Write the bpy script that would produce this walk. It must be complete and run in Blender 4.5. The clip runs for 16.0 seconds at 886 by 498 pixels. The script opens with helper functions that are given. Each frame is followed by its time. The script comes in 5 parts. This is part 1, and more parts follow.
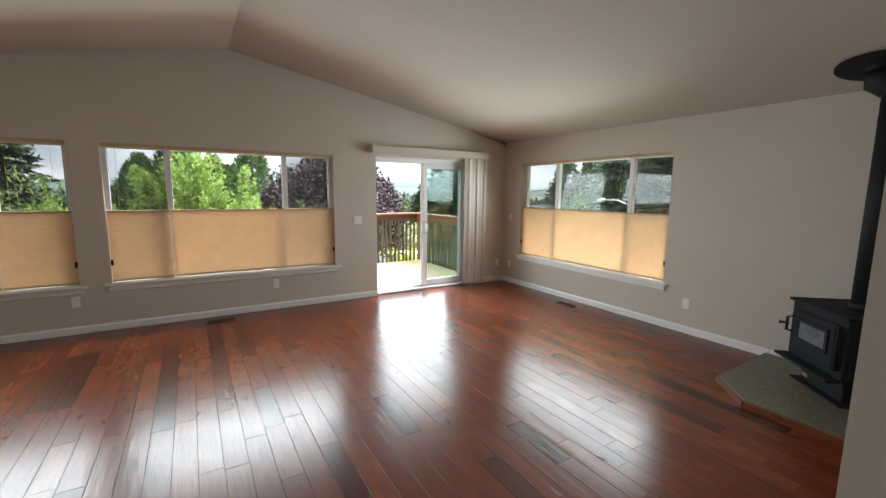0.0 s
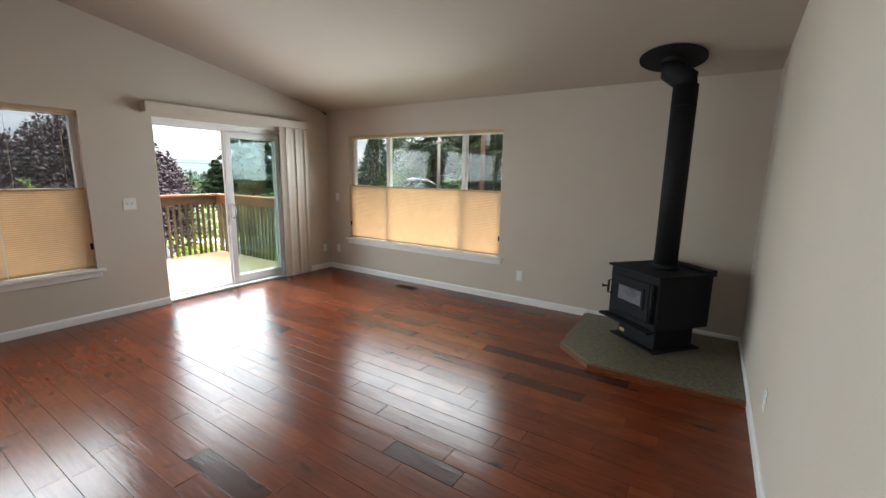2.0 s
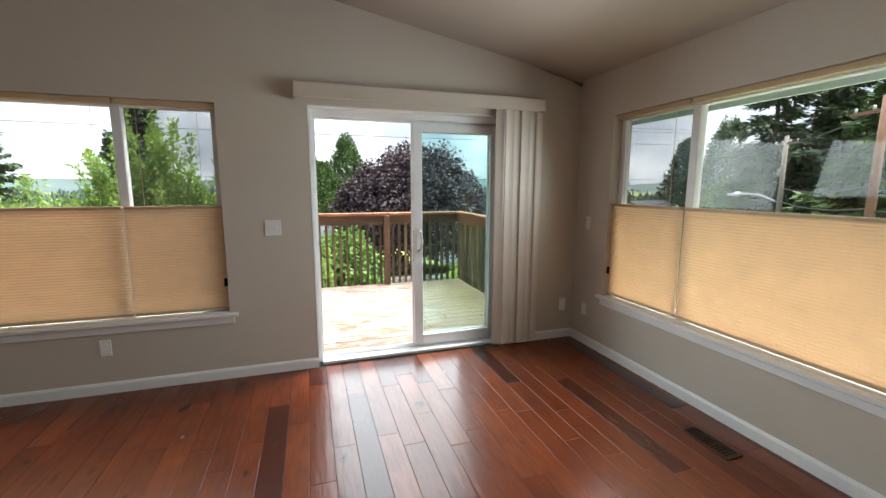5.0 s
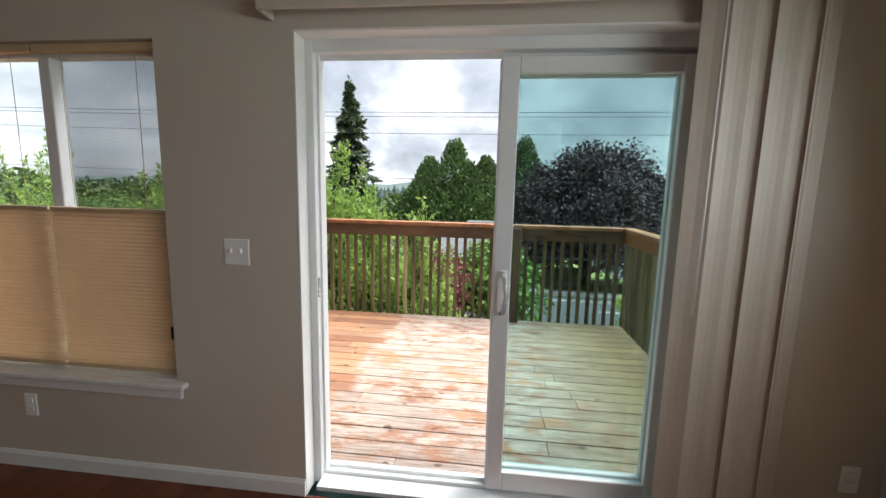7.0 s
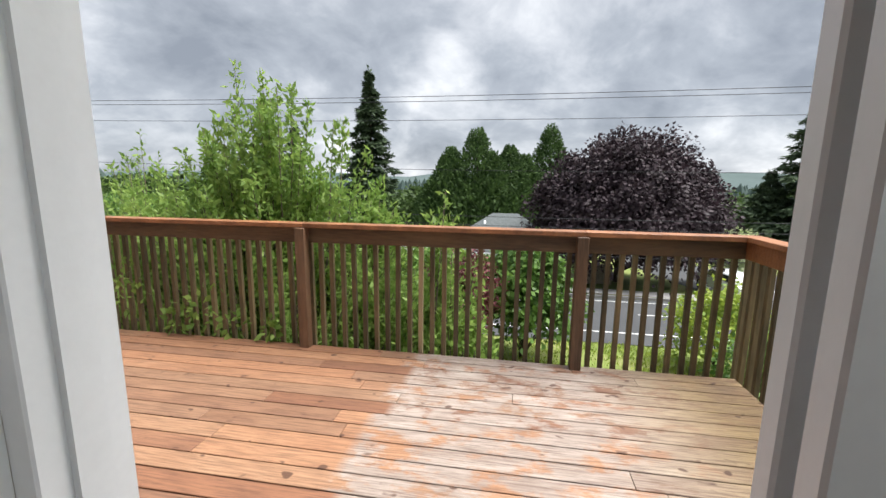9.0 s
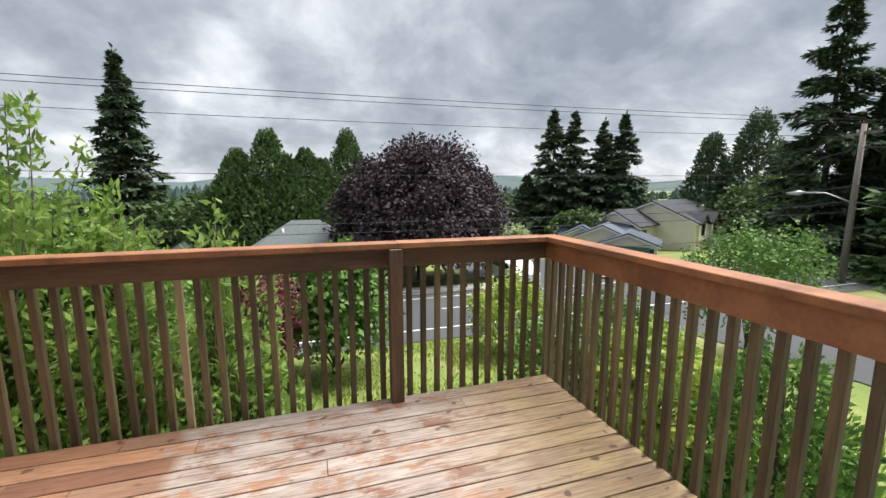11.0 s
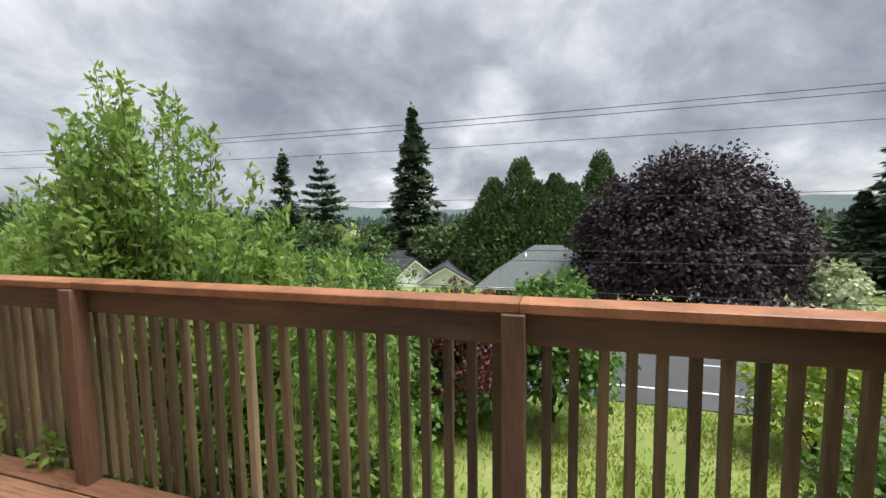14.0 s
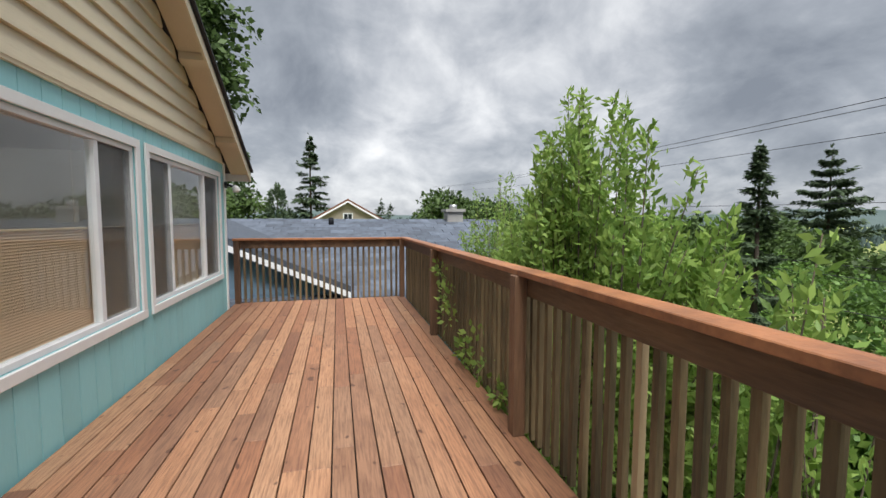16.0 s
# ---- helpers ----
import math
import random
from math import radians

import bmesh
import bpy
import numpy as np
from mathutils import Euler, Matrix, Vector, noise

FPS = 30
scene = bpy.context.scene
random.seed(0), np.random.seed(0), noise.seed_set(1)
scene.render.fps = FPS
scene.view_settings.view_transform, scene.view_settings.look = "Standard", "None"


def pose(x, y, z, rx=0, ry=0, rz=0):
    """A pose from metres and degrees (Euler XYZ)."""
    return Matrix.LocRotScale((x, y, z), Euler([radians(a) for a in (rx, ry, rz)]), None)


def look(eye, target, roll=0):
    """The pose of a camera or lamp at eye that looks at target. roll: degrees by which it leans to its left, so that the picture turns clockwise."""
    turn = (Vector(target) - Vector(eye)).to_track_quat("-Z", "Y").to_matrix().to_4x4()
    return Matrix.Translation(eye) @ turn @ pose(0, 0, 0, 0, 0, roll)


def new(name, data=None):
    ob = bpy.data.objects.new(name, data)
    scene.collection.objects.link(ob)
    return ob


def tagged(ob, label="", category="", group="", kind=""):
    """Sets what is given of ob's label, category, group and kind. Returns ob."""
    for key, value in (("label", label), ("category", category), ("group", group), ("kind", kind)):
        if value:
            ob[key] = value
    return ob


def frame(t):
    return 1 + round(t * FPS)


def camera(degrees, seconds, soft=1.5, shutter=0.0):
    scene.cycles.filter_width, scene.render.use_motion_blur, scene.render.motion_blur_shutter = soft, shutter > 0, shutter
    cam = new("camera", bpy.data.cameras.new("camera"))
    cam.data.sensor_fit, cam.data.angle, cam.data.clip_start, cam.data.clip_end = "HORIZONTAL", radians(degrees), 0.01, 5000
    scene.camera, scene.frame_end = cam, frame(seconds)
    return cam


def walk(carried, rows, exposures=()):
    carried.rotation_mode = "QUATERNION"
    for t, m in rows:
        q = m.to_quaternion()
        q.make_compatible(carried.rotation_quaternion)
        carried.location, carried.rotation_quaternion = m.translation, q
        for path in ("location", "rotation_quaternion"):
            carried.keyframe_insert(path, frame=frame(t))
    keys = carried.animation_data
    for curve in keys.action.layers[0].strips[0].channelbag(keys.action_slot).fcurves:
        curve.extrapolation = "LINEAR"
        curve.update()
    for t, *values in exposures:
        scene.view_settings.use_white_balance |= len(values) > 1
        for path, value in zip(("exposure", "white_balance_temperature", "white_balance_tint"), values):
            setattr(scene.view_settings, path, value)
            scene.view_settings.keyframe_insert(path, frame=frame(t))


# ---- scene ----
cam = camera(93.9, 16.0)
PATH = [
    (0, (-0.21, -1.5, 1.557), (0.819, 0.193, 1.281), 0.6),
    (0.5, (-0.218, -1.342, 1.558), (1.09, 0.147, 1.293), 0.4),
    (1, (-0.283, -1.196, 1.555), (1.241, 0.066, 1.264), -0.2),
    (1.5, (-0.246, -1.079, 1.528), (1.399, 0.002, 1.177), -0.1),
    (2, (-0.022, -0.882, 1.51), (1.63, 0.187, 1.151), 1.0),
    (2.5, (0.238, -0.57, 1.505), (1.828, 0.585, 1.134), 1.0),
    (3, (0.549, -0.278, 1.493), (2.06, 0.981, 1.132), 0.2),
    (3.5, (0.913, -0.009, 1.496), (2.311, 1.382, 1.158), 0.6),
    (4, (1.298, 0.288, 1.496), (2.524, 1.835, 1.177), 0.1),
    (4.5, (1.699, 0.541, 1.464), (2.617, 2.29, 1.152), -0.1),
    (7, (2.902, 2.495, 1.438), (2.681, 4.462, 1.149), 1.3),
    (7.5, (2.904, 2.973, 1.425), (2.548, 4.92, 1.136), 1.4),
    (8, (2.87, 3.317, 1.417), (2.393, 5.233, 1.097), 2.0),
    (8.5, (2.743, 3.621, 1.435), (2.269, 5.538, 1.113), 0.9),
    (9, (2.659, 3.919, 1.434), (2.337, 5.866, 1.104), 0.7),
    (9.5, (2.605, 4.145, 1.433), (2.705, 6.114, 1.098), 0.1),
    (10, (2.589, 4.27, 1.434), (3.066, 6.18, 1.082), -0.4),
    (12.5, (3.078, 5.143, 1.411), (3.699, 7.034, 1.214), -0.4),
    (13, (3.188, 5.378, 1.403), (3.471, 7.35, 1.222), -1.1),
    (13.5, (3.292, 5.585, 1.392), (3.159, 7.573, 1.211), -1.1),
    (14, (3.409, 5.741, 1.386), (2.837, 7.649, 1.21), -0.9),
    (14.5, (3.386, 5.896, 1.382), (2.371, 7.612, 1.224), -0.7),
    (15, (3.37, 6.041, 1.385), (1.945, 7.436, 1.239), -0.7),
    (15.5, (3.388, 6.111, 1.376), (1.647, 7.086, 1.24), -0.4),
    (16, (3.39, 6.119, 1.377), (1.456, 6.61, 1.235), 0.1),
]
EXPOSURES = [(0.0, 2.35), (1.5, 2.35), (4.5, 2.1), (7.0, 1.4), (7.5, 1.25), (8.0, 1.1), (8.5, 1.05), (9.0, 0.85), (9.5, 0.8), (12.5, 0.75), (14.5, 0.55), (16.0, 0.45)]
SKY, SUN_POWER, DAY = 0.74, 4.5, 8.8
walk(cam, [(t, look(eye, target, roll)) for t, eye, target, roll in PATH], EXPOSURES)

# ---- light ----
def link(nt, a, b):
    nt.links.new(a, b)


def node(nt, kind, **vals):
    n = nt.nodes.new(kind)
    for k, v in vals.items():
        if k in n.inputs:
            n.inputs[k].default_value = v
    return n


def math_node(nt, op, a, b=None, clamp=False):
    n = nt.nodes.new("ShaderNodeMath")
    n.operation, n.use_clamp = op, clamp
    for i, v in enumerate((a, b)):
        if v is None:
            continue
        if isinstance(v, (int, float)):
            n.inputs[i].default_value = v
        else:
            nt.links.new(v, n.inputs[i])
    return n.outputs[0]


def ramp(nt, fac, stops):
    n = nt.nodes.new("ShaderNodeValToRGB")
    while len(n.color_ramp.elements) < len(stops):
        n.color_ramp.elements.new(0.5)
    for e, (p, c) in zip(n.color_ramp.elements, stops):
        e.position, e.color = p, (*c, 1)
    nt.links.new(fac, n.inputs[0])
    return n.outputs[0]


def mix(nt, fac, a, b, blend="MIX"):
    n = nt.nodes.new("ShaderNodeMix")
    n.data_type, n.blend_type = "RGBA", blend
    for i, v in ((0, fac), (6, a), (7, b)):
        if isinstance(v, (int, float)):
            n.inputs[i].default_value = v
        elif isinstance(v, tuple):
            n.inputs[i].default_value = (*v, 1)
        else:
            nt.links.new(v, n.inputs[i])
    return n.outputs[2]


SUN_UP, SUN_TURN = radians(65), radians(80)
world = bpy.data.worlds.new("overcast")
scene.world = world
world.use_nodes = True
wt = world.node_tree
wt.nodes.clear()
sky = wt.nodes.new("ShaderNodeTexSky")
sky.sky_type, sky.sun_disc, sky.sun_elevation, sky.sun_rotation = "NISHITA", False, SUN_UP, SUN_TURN
co = wt.nodes.new("ShaderNodeTexCoord").outputs["Generated"]
sep = wt.nodes.new("ShaderNodeSeparateXYZ")
link(wt, co, sep.inputs[0])
lift = math_node(wt, "ADD", math_node(wt, "MAXIMUM", sep.outputs[2], 0.0), 0.52)
comb = wt.nodes.new("ShaderNodeCombineXYZ")
link(wt, math_node(wt, "DIVIDE", sep.outputs[0], lift), comb.inputs[0])
link(wt, math_node(wt, "DIVIDE", sep.outputs[1], lift), comb.inputs[1])
big = node(wt, "ShaderNodeTexNoise", Scale=1.45, Detail=7.0, Roughness=0.52, Distortion=0.35)
link(wt, comb.outputs[0], big.inputs["Vector"])
small = node(wt, "ShaderNodeTexNoise", Scale=4.2, Detail=8.0, Roughness=0.58, Distortion=0.3)
link(wt, comb.outputs[0], small.inputs["Vector"])
cloud = math_node(wt, "ADD", math_node(wt, "MULTIPLY", big.outputs[0], 0.66), math_node(wt, "MULTIPLY", small.outputs[0], 0.34))
tone = ramp(wt, cloud, [(0.38, (0.27, 0.30, 0.35)), (0.47, (0.42, 0.455, 0.51)), (0.53, (0.60, 0.63, 0.68)), (0.61, (0.92, 0.94, 0.97)), (0.70, (1.3, 1.3, 1.3))])
nish = wt.nodes.new("ShaderNodeVectorMath")
nish.operation = "SCALE"
nish.inputs[3].default_value = 0.06
link(wt, sky.outputs[0], nish.inputs[0])
bg = node(wt, "ShaderNodeBackground", Strength=SKY)
link(wt, mix(wt, 0.12, tone, nish.outputs[0]), bg.inputs[0])
link(wt, bg.outputs[0], wt.nodes.new("ShaderNodeOutputWorld").inputs[0])

sun = new("sun", bpy.data.lights.new("sun", "SUN"))
sun.data.energy, sun.data.angle, sun.data.color = SUN_POWER, radians(40), (1.0, 0.985, 0.96)
sun.matrix_world = look((11, 6, 24), (0, 4, 0))


def daylight(m, w, h, power):
    """Sky light entering by one opening."""
    lamp = new("window_daylight", bpy.data.lights.new("window_daylight", "AREA"))
    lamp.data.shape, lamp.data.size, lamp.data.size_y, lamp.data.energy, lamp.data.color = "RECTANGLE", w, h, power, (0.84, 0.955, 1.0)
    lamp.data.spread = radians(140)
    lamp.matrix_world = m


daylight(pose(0.24, 4.12, 1.66, -78, 0, 0), 2.4, 0.66, DAY)
daylight(pose(-2.5, 4.12, 1.66, -78, 0, 0), 2.4, 0.66, DAY)
daylight(pose(2.76, 4.160, 1.03, -82, 0, 0), 1.15, 1.8, DAY * 0.8)
daylight(pose(4.42, 2.48, 1.66, -78, 0, -90), 2.4, 0.66, DAY)
daylight(pose(4.45, -2.18, 1.68, -78, 0, -90), 1.0, 0.9, DAY * 0.4)


# ---- materials ----
def shader(name):
    m = bpy.data.materials.new(name)
    m.use_nodes = True
    return m, m.node_tree, m.node_tree.nodes["Principled BSDF"]


def mat(name, c1, c2=None, scale=6.0, rough=0.6, bump=0.15, fine=60.0, metal=0.0, stretch=(1, 1, 1), vary=0.0, spec=0.5, coat=0.0):
    """Two colours mixed by coarse noise, fine grain in the relief, brightness varied from piece to piece."""
    m, nt, p = shader(name)
    c2 = c2 or tuple(v * 0.8 for v in c1)
    tc = nt.nodes.new("ShaderNodeTexCoord").outputs["Object"]
    mp = nt.nodes.new("ShaderNodeMapping")
    mp.inputs["Scale"].default_value = stretch
    link(nt, tc, mp.inputs[0])
    info = nt.nodes.new("ShaderNodeObjectInfo")
    va = nt.nodes.new("ShaderNodeVectorMath")
    link(nt, mp.outputs[0], va.inputs[0])
    jump = nt.nodes.new("ShaderNodeCombineXYZ")
    for i in range(3):
        link(nt, math_node(nt, "MULTIPLY", info.outputs["Random"], 17.0 + 9 * i), jump.inputs[i])
    if vary:
        link(nt, jump.outputs[0], va.inputs[1])
    a = node(nt, "ShaderNodeTexNoise", Scale=scale, Detail=4.0, Roughness=0.6)
    b = node(nt, "ShaderNodeTexNoise", Scale=fine, Detail=3.0)
    link(nt, va.outputs[0], a.inputs["Vector"])
    link(nt, va.outputs[0], b.inputs["Vector"])
    f = math_node(nt, "ADD", math_node(nt, "MULTIPLY", a.outputs[0], 0.75), math_node(nt, "MULTIPLY", b.outputs[0], 0.25))
    col = ramp(nt, f, [(0.36, c2), (0.62, c1)])
    if vary:
        k = math_node(nt, "ADD", math_node(nt, "MULTIPLY", info.outputs["Random"], 2 * vary), 1 - vary)
        sc = nt.nodes.new("ShaderNodeVectorMath")
        sc.operation = "SCALE"
        link(nt, col, sc.inputs[0])
        link(nt, k, sc.inputs[3])
        col = sc.outputs[0]
    link(nt, col, p.inputs["Base Color"])
    p.inputs["Metallic"].default_value = metal
    p.inputs["Specular IOR Level"].default_value = spec
    p.inputs["Coat Weight"].default_value = coat
    link(nt, math_node(nt, "ADD", math_node(nt, "MULTIPLY", a.outputs[0], 0.2), rough - 0.1, True), p.inputs["Roughness"])
    if bump:
        bn = node(nt, "ShaderNodeBump", Strength=bump, Distance=0.01)
        link(nt, b.outputs[0], bn.inputs["Height"])
        link(nt, bn.outputs[0], p.inputs["Normal"])
    return m


def leaf_mat(name, c1, c2, glow=0.35, rough=0.5):
    """Leaves: colour varied leaf by leaf, light shining through."""
    m, nt, p = shader(name)
    r = nt.nodes.new("ShaderNodeNewGeometry").outputs["Random Per Island"]
    tc = nt.nodes.new("ShaderNodeTexCoord").outputs["Object"]
    nz = node(nt, "ShaderNodeTexNoise", Scale=0.9, Detail=2.0)
    link(nt, tc, nz.inputs["Vector"])
    f = math_node(nt, "ADD", math_node(nt, "MULTIPLY", r, 0.5), math_node(nt, "MULTIPLY", nz.outputs[0], 0.55))
    col = ramp(nt, f, [(0.2, c2), (0.85, c1)])
    link(nt, col, p.inputs["Base Color"])
    p.inputs["Roughness"].default_value = rough
    p.inputs["Specular IOR Level"].default_value = 0.25
    t = nt.nodes.new("ShaderNodeBsdfTranslucent")
    link(nt, col, t.inputs[0])
    mx = nt.nodes.new("ShaderNodeMixShader")
    mx.inputs[0].default_value = glow
    link(nt, p.outputs[0], mx.inputs[1])
    link(nt, t.outputs[0], mx.inputs[2])
    link(nt, mx.outputs[0], nt.nodes["Material Output"].inputs[0])
    return m


def glass_mat(name, tint, ior=1.5, fall=3.0):
    m, nt, p = shader(name)
    nt.nodes.remove(p)
    tr = nt.nodes.new("ShaderNodeBsdfTransparent")
    tr.inputs[0].default_value = (*tint, 1)
    gl = nt.nodes.new("ShaderNodeBsdfGlossy")
    gl.inputs["Roughness"].default_value = 0.01
    fr = nt.nodes.new("ShaderNodeLayerWeight").outputs["Facing"]
    mx = nt.nodes.new("ShaderNodeMixShader")
    link(nt, math_node(nt, "ADD", math_node(nt, "MULTIPLY", math_node(nt, "POWER", fr, fall), ior - 1.0), 0.03), mx.inputs[0])
    link(nt, tr.outputs[0], mx.inputs[1])
    link(nt, gl.outputs[0], mx.inputs[2])
    link(nt, mx.outputs[0], nt.nodes["Material Output"].inputs[0])
    return m


def screen_mat(name, c, clear):
    m, nt, p = shader(name)
    p.inputs["Base Color"].default_value = (*c, 1)
    p.inputs["Roughness"].default_value = 0.8
    tr = nt.nodes.new("ShaderNodeBsdfTransparent")
    mx = nt.nodes.new("ShaderNodeMixShader")
    mx.inputs[0].default_value = clear
    link(nt, p.outputs[0], mx.inputs[1])
    link(nt, tr.outputs[0], mx.inputs[2])
    link(nt, mx.outputs[0], nt.nodes["Material Output"].inputs[0])
    return m


def shade_mat(name, c, through_light):
    m, nt, p = shader(name)
    tc = nt.nodes.new("ShaderNodeTexCoord").outputs["Object"]
    nz = node(nt, "ShaderNodeTexNoise", Scale=9.0, Detail=4.0)
    link(nt, tc, nz.inputs["Vector"])
    col = ramp(nt, nz.outputs[0], [(0.3, tuple(v * 0.93 for v in c)), (0.7, c)])
    link(nt, col, p.inputs["Base Color"])
    p.inputs["Roughness"].default_value = 0.85
    t = nt.nodes.new("ShaderNodeBsdfTranslucent")
    link(nt, col, t.inputs[0])
    mx = nt.nodes.new("ShaderNodeMixShader")
    mx.inputs[0].default_value = through_light
    link(nt, p.outputs[0], mx.inputs[1])
    link(nt, t.outputs[0], mx.inputs[2])
    link(nt, mx.outputs[0], nt.nodes["Material Output"].inputs[0])
    return m


def floor_mat(name):
    """Hand-scraped, red-brown stained planks with a satin varnish; grain along y."""
    m, nt, p = shader(name)
    tc = nt.nodes.new("ShaderNodeTexCoord").outputs["Object"]
    info = nt.nodes.new("ShaderNodeObjectInfo").outputs["Random"]
    isl = nt.nodes.new("ShaderNodeNewGeometry").outputs["Random Per Island"]
    rnd = math_node(nt, "FRACT", math_node(nt, "ADD", math_node(nt, "MULTIPLY", info, 7.3), isl))
    jump = nt.nodes.new("ShaderNodeCombineXYZ")
    link(nt, math_node(nt, "MULTIPLY", rnd, 31.0), jump.inputs[0])
    link(nt, math_node(nt, "MULTIPLY", rnd, 57.0), jump.inputs[1])
    va = nt.nodes.new("ShaderNodeVectorMath")
    link(nt, tc, va.inputs[0])
    link(nt, jump.outputs[0], va.inputs[1])

    def streak(sx, sy, scale, detail):
        mp = nt.nodes.new("ShaderNodeMapping")
        mp.inputs["Scale"].default_value = (sx, sy, 1)
        link(nt, va.outputs[0], mp.inputs[0])
        n = node(nt, "ShaderNodeTexNoise", Scale=scale, Detail=detail, Roughness=0.6)
        link(nt, mp.outputs[0], n.inputs["Vector"])
        return n.outputs[0]
    grain, blot, scrape, knots = streak(1, 0.08, 60, 4), streak(1, 0.45, 6, 3), streak(1, 0.12, 22, 2), streak(1, 0.5, 9, 1)
    base = ramp(nt, rnd, [(0.0, (0.06, 0.013, 0.006)), (0.06, (0.09, 0.019, 0.008)), (0.11, (0.17, 0.036, 0.012)), (0.7, (0.215, 0.048, 0.016)), (1.0, (0.265, 0.065, 0.022))])
    dark = math_node(nt, "ADD", math_node(nt, "MULTIPLY", grain, 0.7), math_node(nt, "MULTIPLY", blot, 0.9))
    col = mix(nt, ramp(nt, dark, [(0.55, (1, 1, 1)), (1.0, (0, 0, 0))]), mix(nt, 0.55, base, (0.05, 0.012, 0.006)), base)
    col = mix(nt, ramp(nt, knots, [(0.70, (0, 0, 0)), (0.80, (0.85, 0.85, 0.85))]), col, (0.03, 0.008, 0.005))
    link(nt, col, p.inputs["Base Color"])
    link(nt, math_node(nt, "ADD", math_node(nt, "MULTIPLY", blot, 0.14), 0.17), p.inputs["Roughness"])
    p.inputs["Specular IOR Level"].default_value = 0.5
    bn = node(nt, "ShaderNodeBump", Strength=0.16, Distance=0.012)
    link(nt, math_node(nt, "ADD", scrape, math_node(nt, "MULTIPLY", grain, 0.25)), bn.inputs["Height"])
    link(nt, bn.outputs[0], p.inputs["Normal"])
    return m


def deck_mat(name):
    """Red-stained cedar boards, worn to bare grey wood in a patch by the door; grain along x."""
    m, nt, p = shader(name)
    tc = nt.nodes.new("ShaderNodeTexCoord").outputs["Object"]
    rnd = nt.nodes.new("ShaderNodeObjectInfo").outputs["Random"]
    sp = nt.nodes.new("ShaderNodeSeparateXYZ")
    link(nt, tc, sp.inputs[0])
    jump = nt.nodes.new("ShaderNodeCombineXYZ")
    link(nt, math_node(nt, "MULTIPLY", rnd, 43.0), jump.inputs[0])
    va = nt.nodes.new("ShaderNodeVectorMath")
    link(nt, tc, va.inputs[0])
    link(nt, jump.outputs[0], va.inputs[1])

    def streak(sx, sy, scale, detail, vec):
        mp = nt.nodes.new("ShaderNodeMapping")
        mp.inputs["Scale"].default_value = (sx, sy, 1)
        link(nt, vec, mp.inputs[0])
        n = node(nt, "ShaderNodeTexNoise", Scale=scale, Detail=detail, Roughness=0.65)
        link(nt, mp.outputs[0], n.inputs["Vector"])
        return n.outputs[0]
    grain, blot, patch, knot = streak(0.06, 1, 70, 4, va.outputs[0]), streak(0.4, 1, 4, 4, va.outputs[0]), streak(1, 1.6, 5.0, 6, tc), streak(0.7, 1, 11, 1, va.outputs[0])
    red = ramp(nt, math_node(nt, "ADD", math_node(nt, "MULTIPLY", rnd, 0.6), math_node(nt, "MULTIPLY", blot, 0.4)),
               [(0.1, (0.17, 0.08, 0.048)), (0.4, (0.285, 0.128, 0.068)), (0.62, (0.36, 0.178, 0.095)), (0.9, (0.46, 0.265, 0.15))])
    dull = math_node(nt, "MULTIPLY", math_node(nt, "SUBTRACT", math_node(nt, "FRACT", math_node(nt, "MULTIPLY", rnd, 13.7)), 0.33), 1.2, True)
    red = mix(nt, dull, red, ramp(nt, blot, [(0.3, (0.17, 0.095, 0.058)), (0.7, (0.33, 0.20, 0.125))]))
    grey = ramp(nt, blot, [(0.3, (0.27, 0.20, 0.16)), (0.7, (0.46, 0.39, 0.34))])
    tan = ramp(nt, blot, [(0.3, (0.26, 0.17, 0.10)), (0.7, (0.44, 0.31, 0.15))])
    east = math_node(nt, "MULTIPLY", math_node(nt, "SUBTRACT", sp.outputs[0], 3.25), 1.2, True)
    bare = mix(nt, east, grey, tan)
    edge = math_node(nt, "MULTIPLY", math_node(nt, "SUBTRACT", math_node(nt, "ADD", sp.outputs[0], math_node(nt, "MULTIPLY", rnd, 0.14)), 1.88), 14.0, True)
    flake = math_node(nt, "MULTIPLY", math_node(nt, "SUBTRACT", math_node(nt, "ADD", patch, math_node(nt, "MULTIPLY", grain, 0.2)), 0.50), 9.0, True)
    col = mix(nt, math_node(nt, "MULTIPLY", edge, flake), red, bare)
    col = mix(nt, math_node(nt, "MULTIPLY", east, 0.75), col, bare)
    col = mix(nt, ramp(nt, grain, [(0.36, (0.8, 0.8, 0.8)), (0.58, (0, 0, 0))]), col, mix(nt, 0.7, col, (0.07, 0.03, 0.02)))
    col = mix(nt, ramp(nt, knot, [(0.69, (0, 0, 0)), (0.74, (0.85, 0.85, 0.85))]), col, (0.07, 0.03, 0.018))
    link(nt, col, p.inputs["Base Color"])
    p.inputs["Roughness"].default_value = 0.62
    bn = node(nt, "ShaderNodeBump", Strength=0.3, Distance=0.006)
    link(nt, grain, bn.inputs["Height"])
    link(nt, bn.outputs[0], p.inputs["Normal"])
    return m


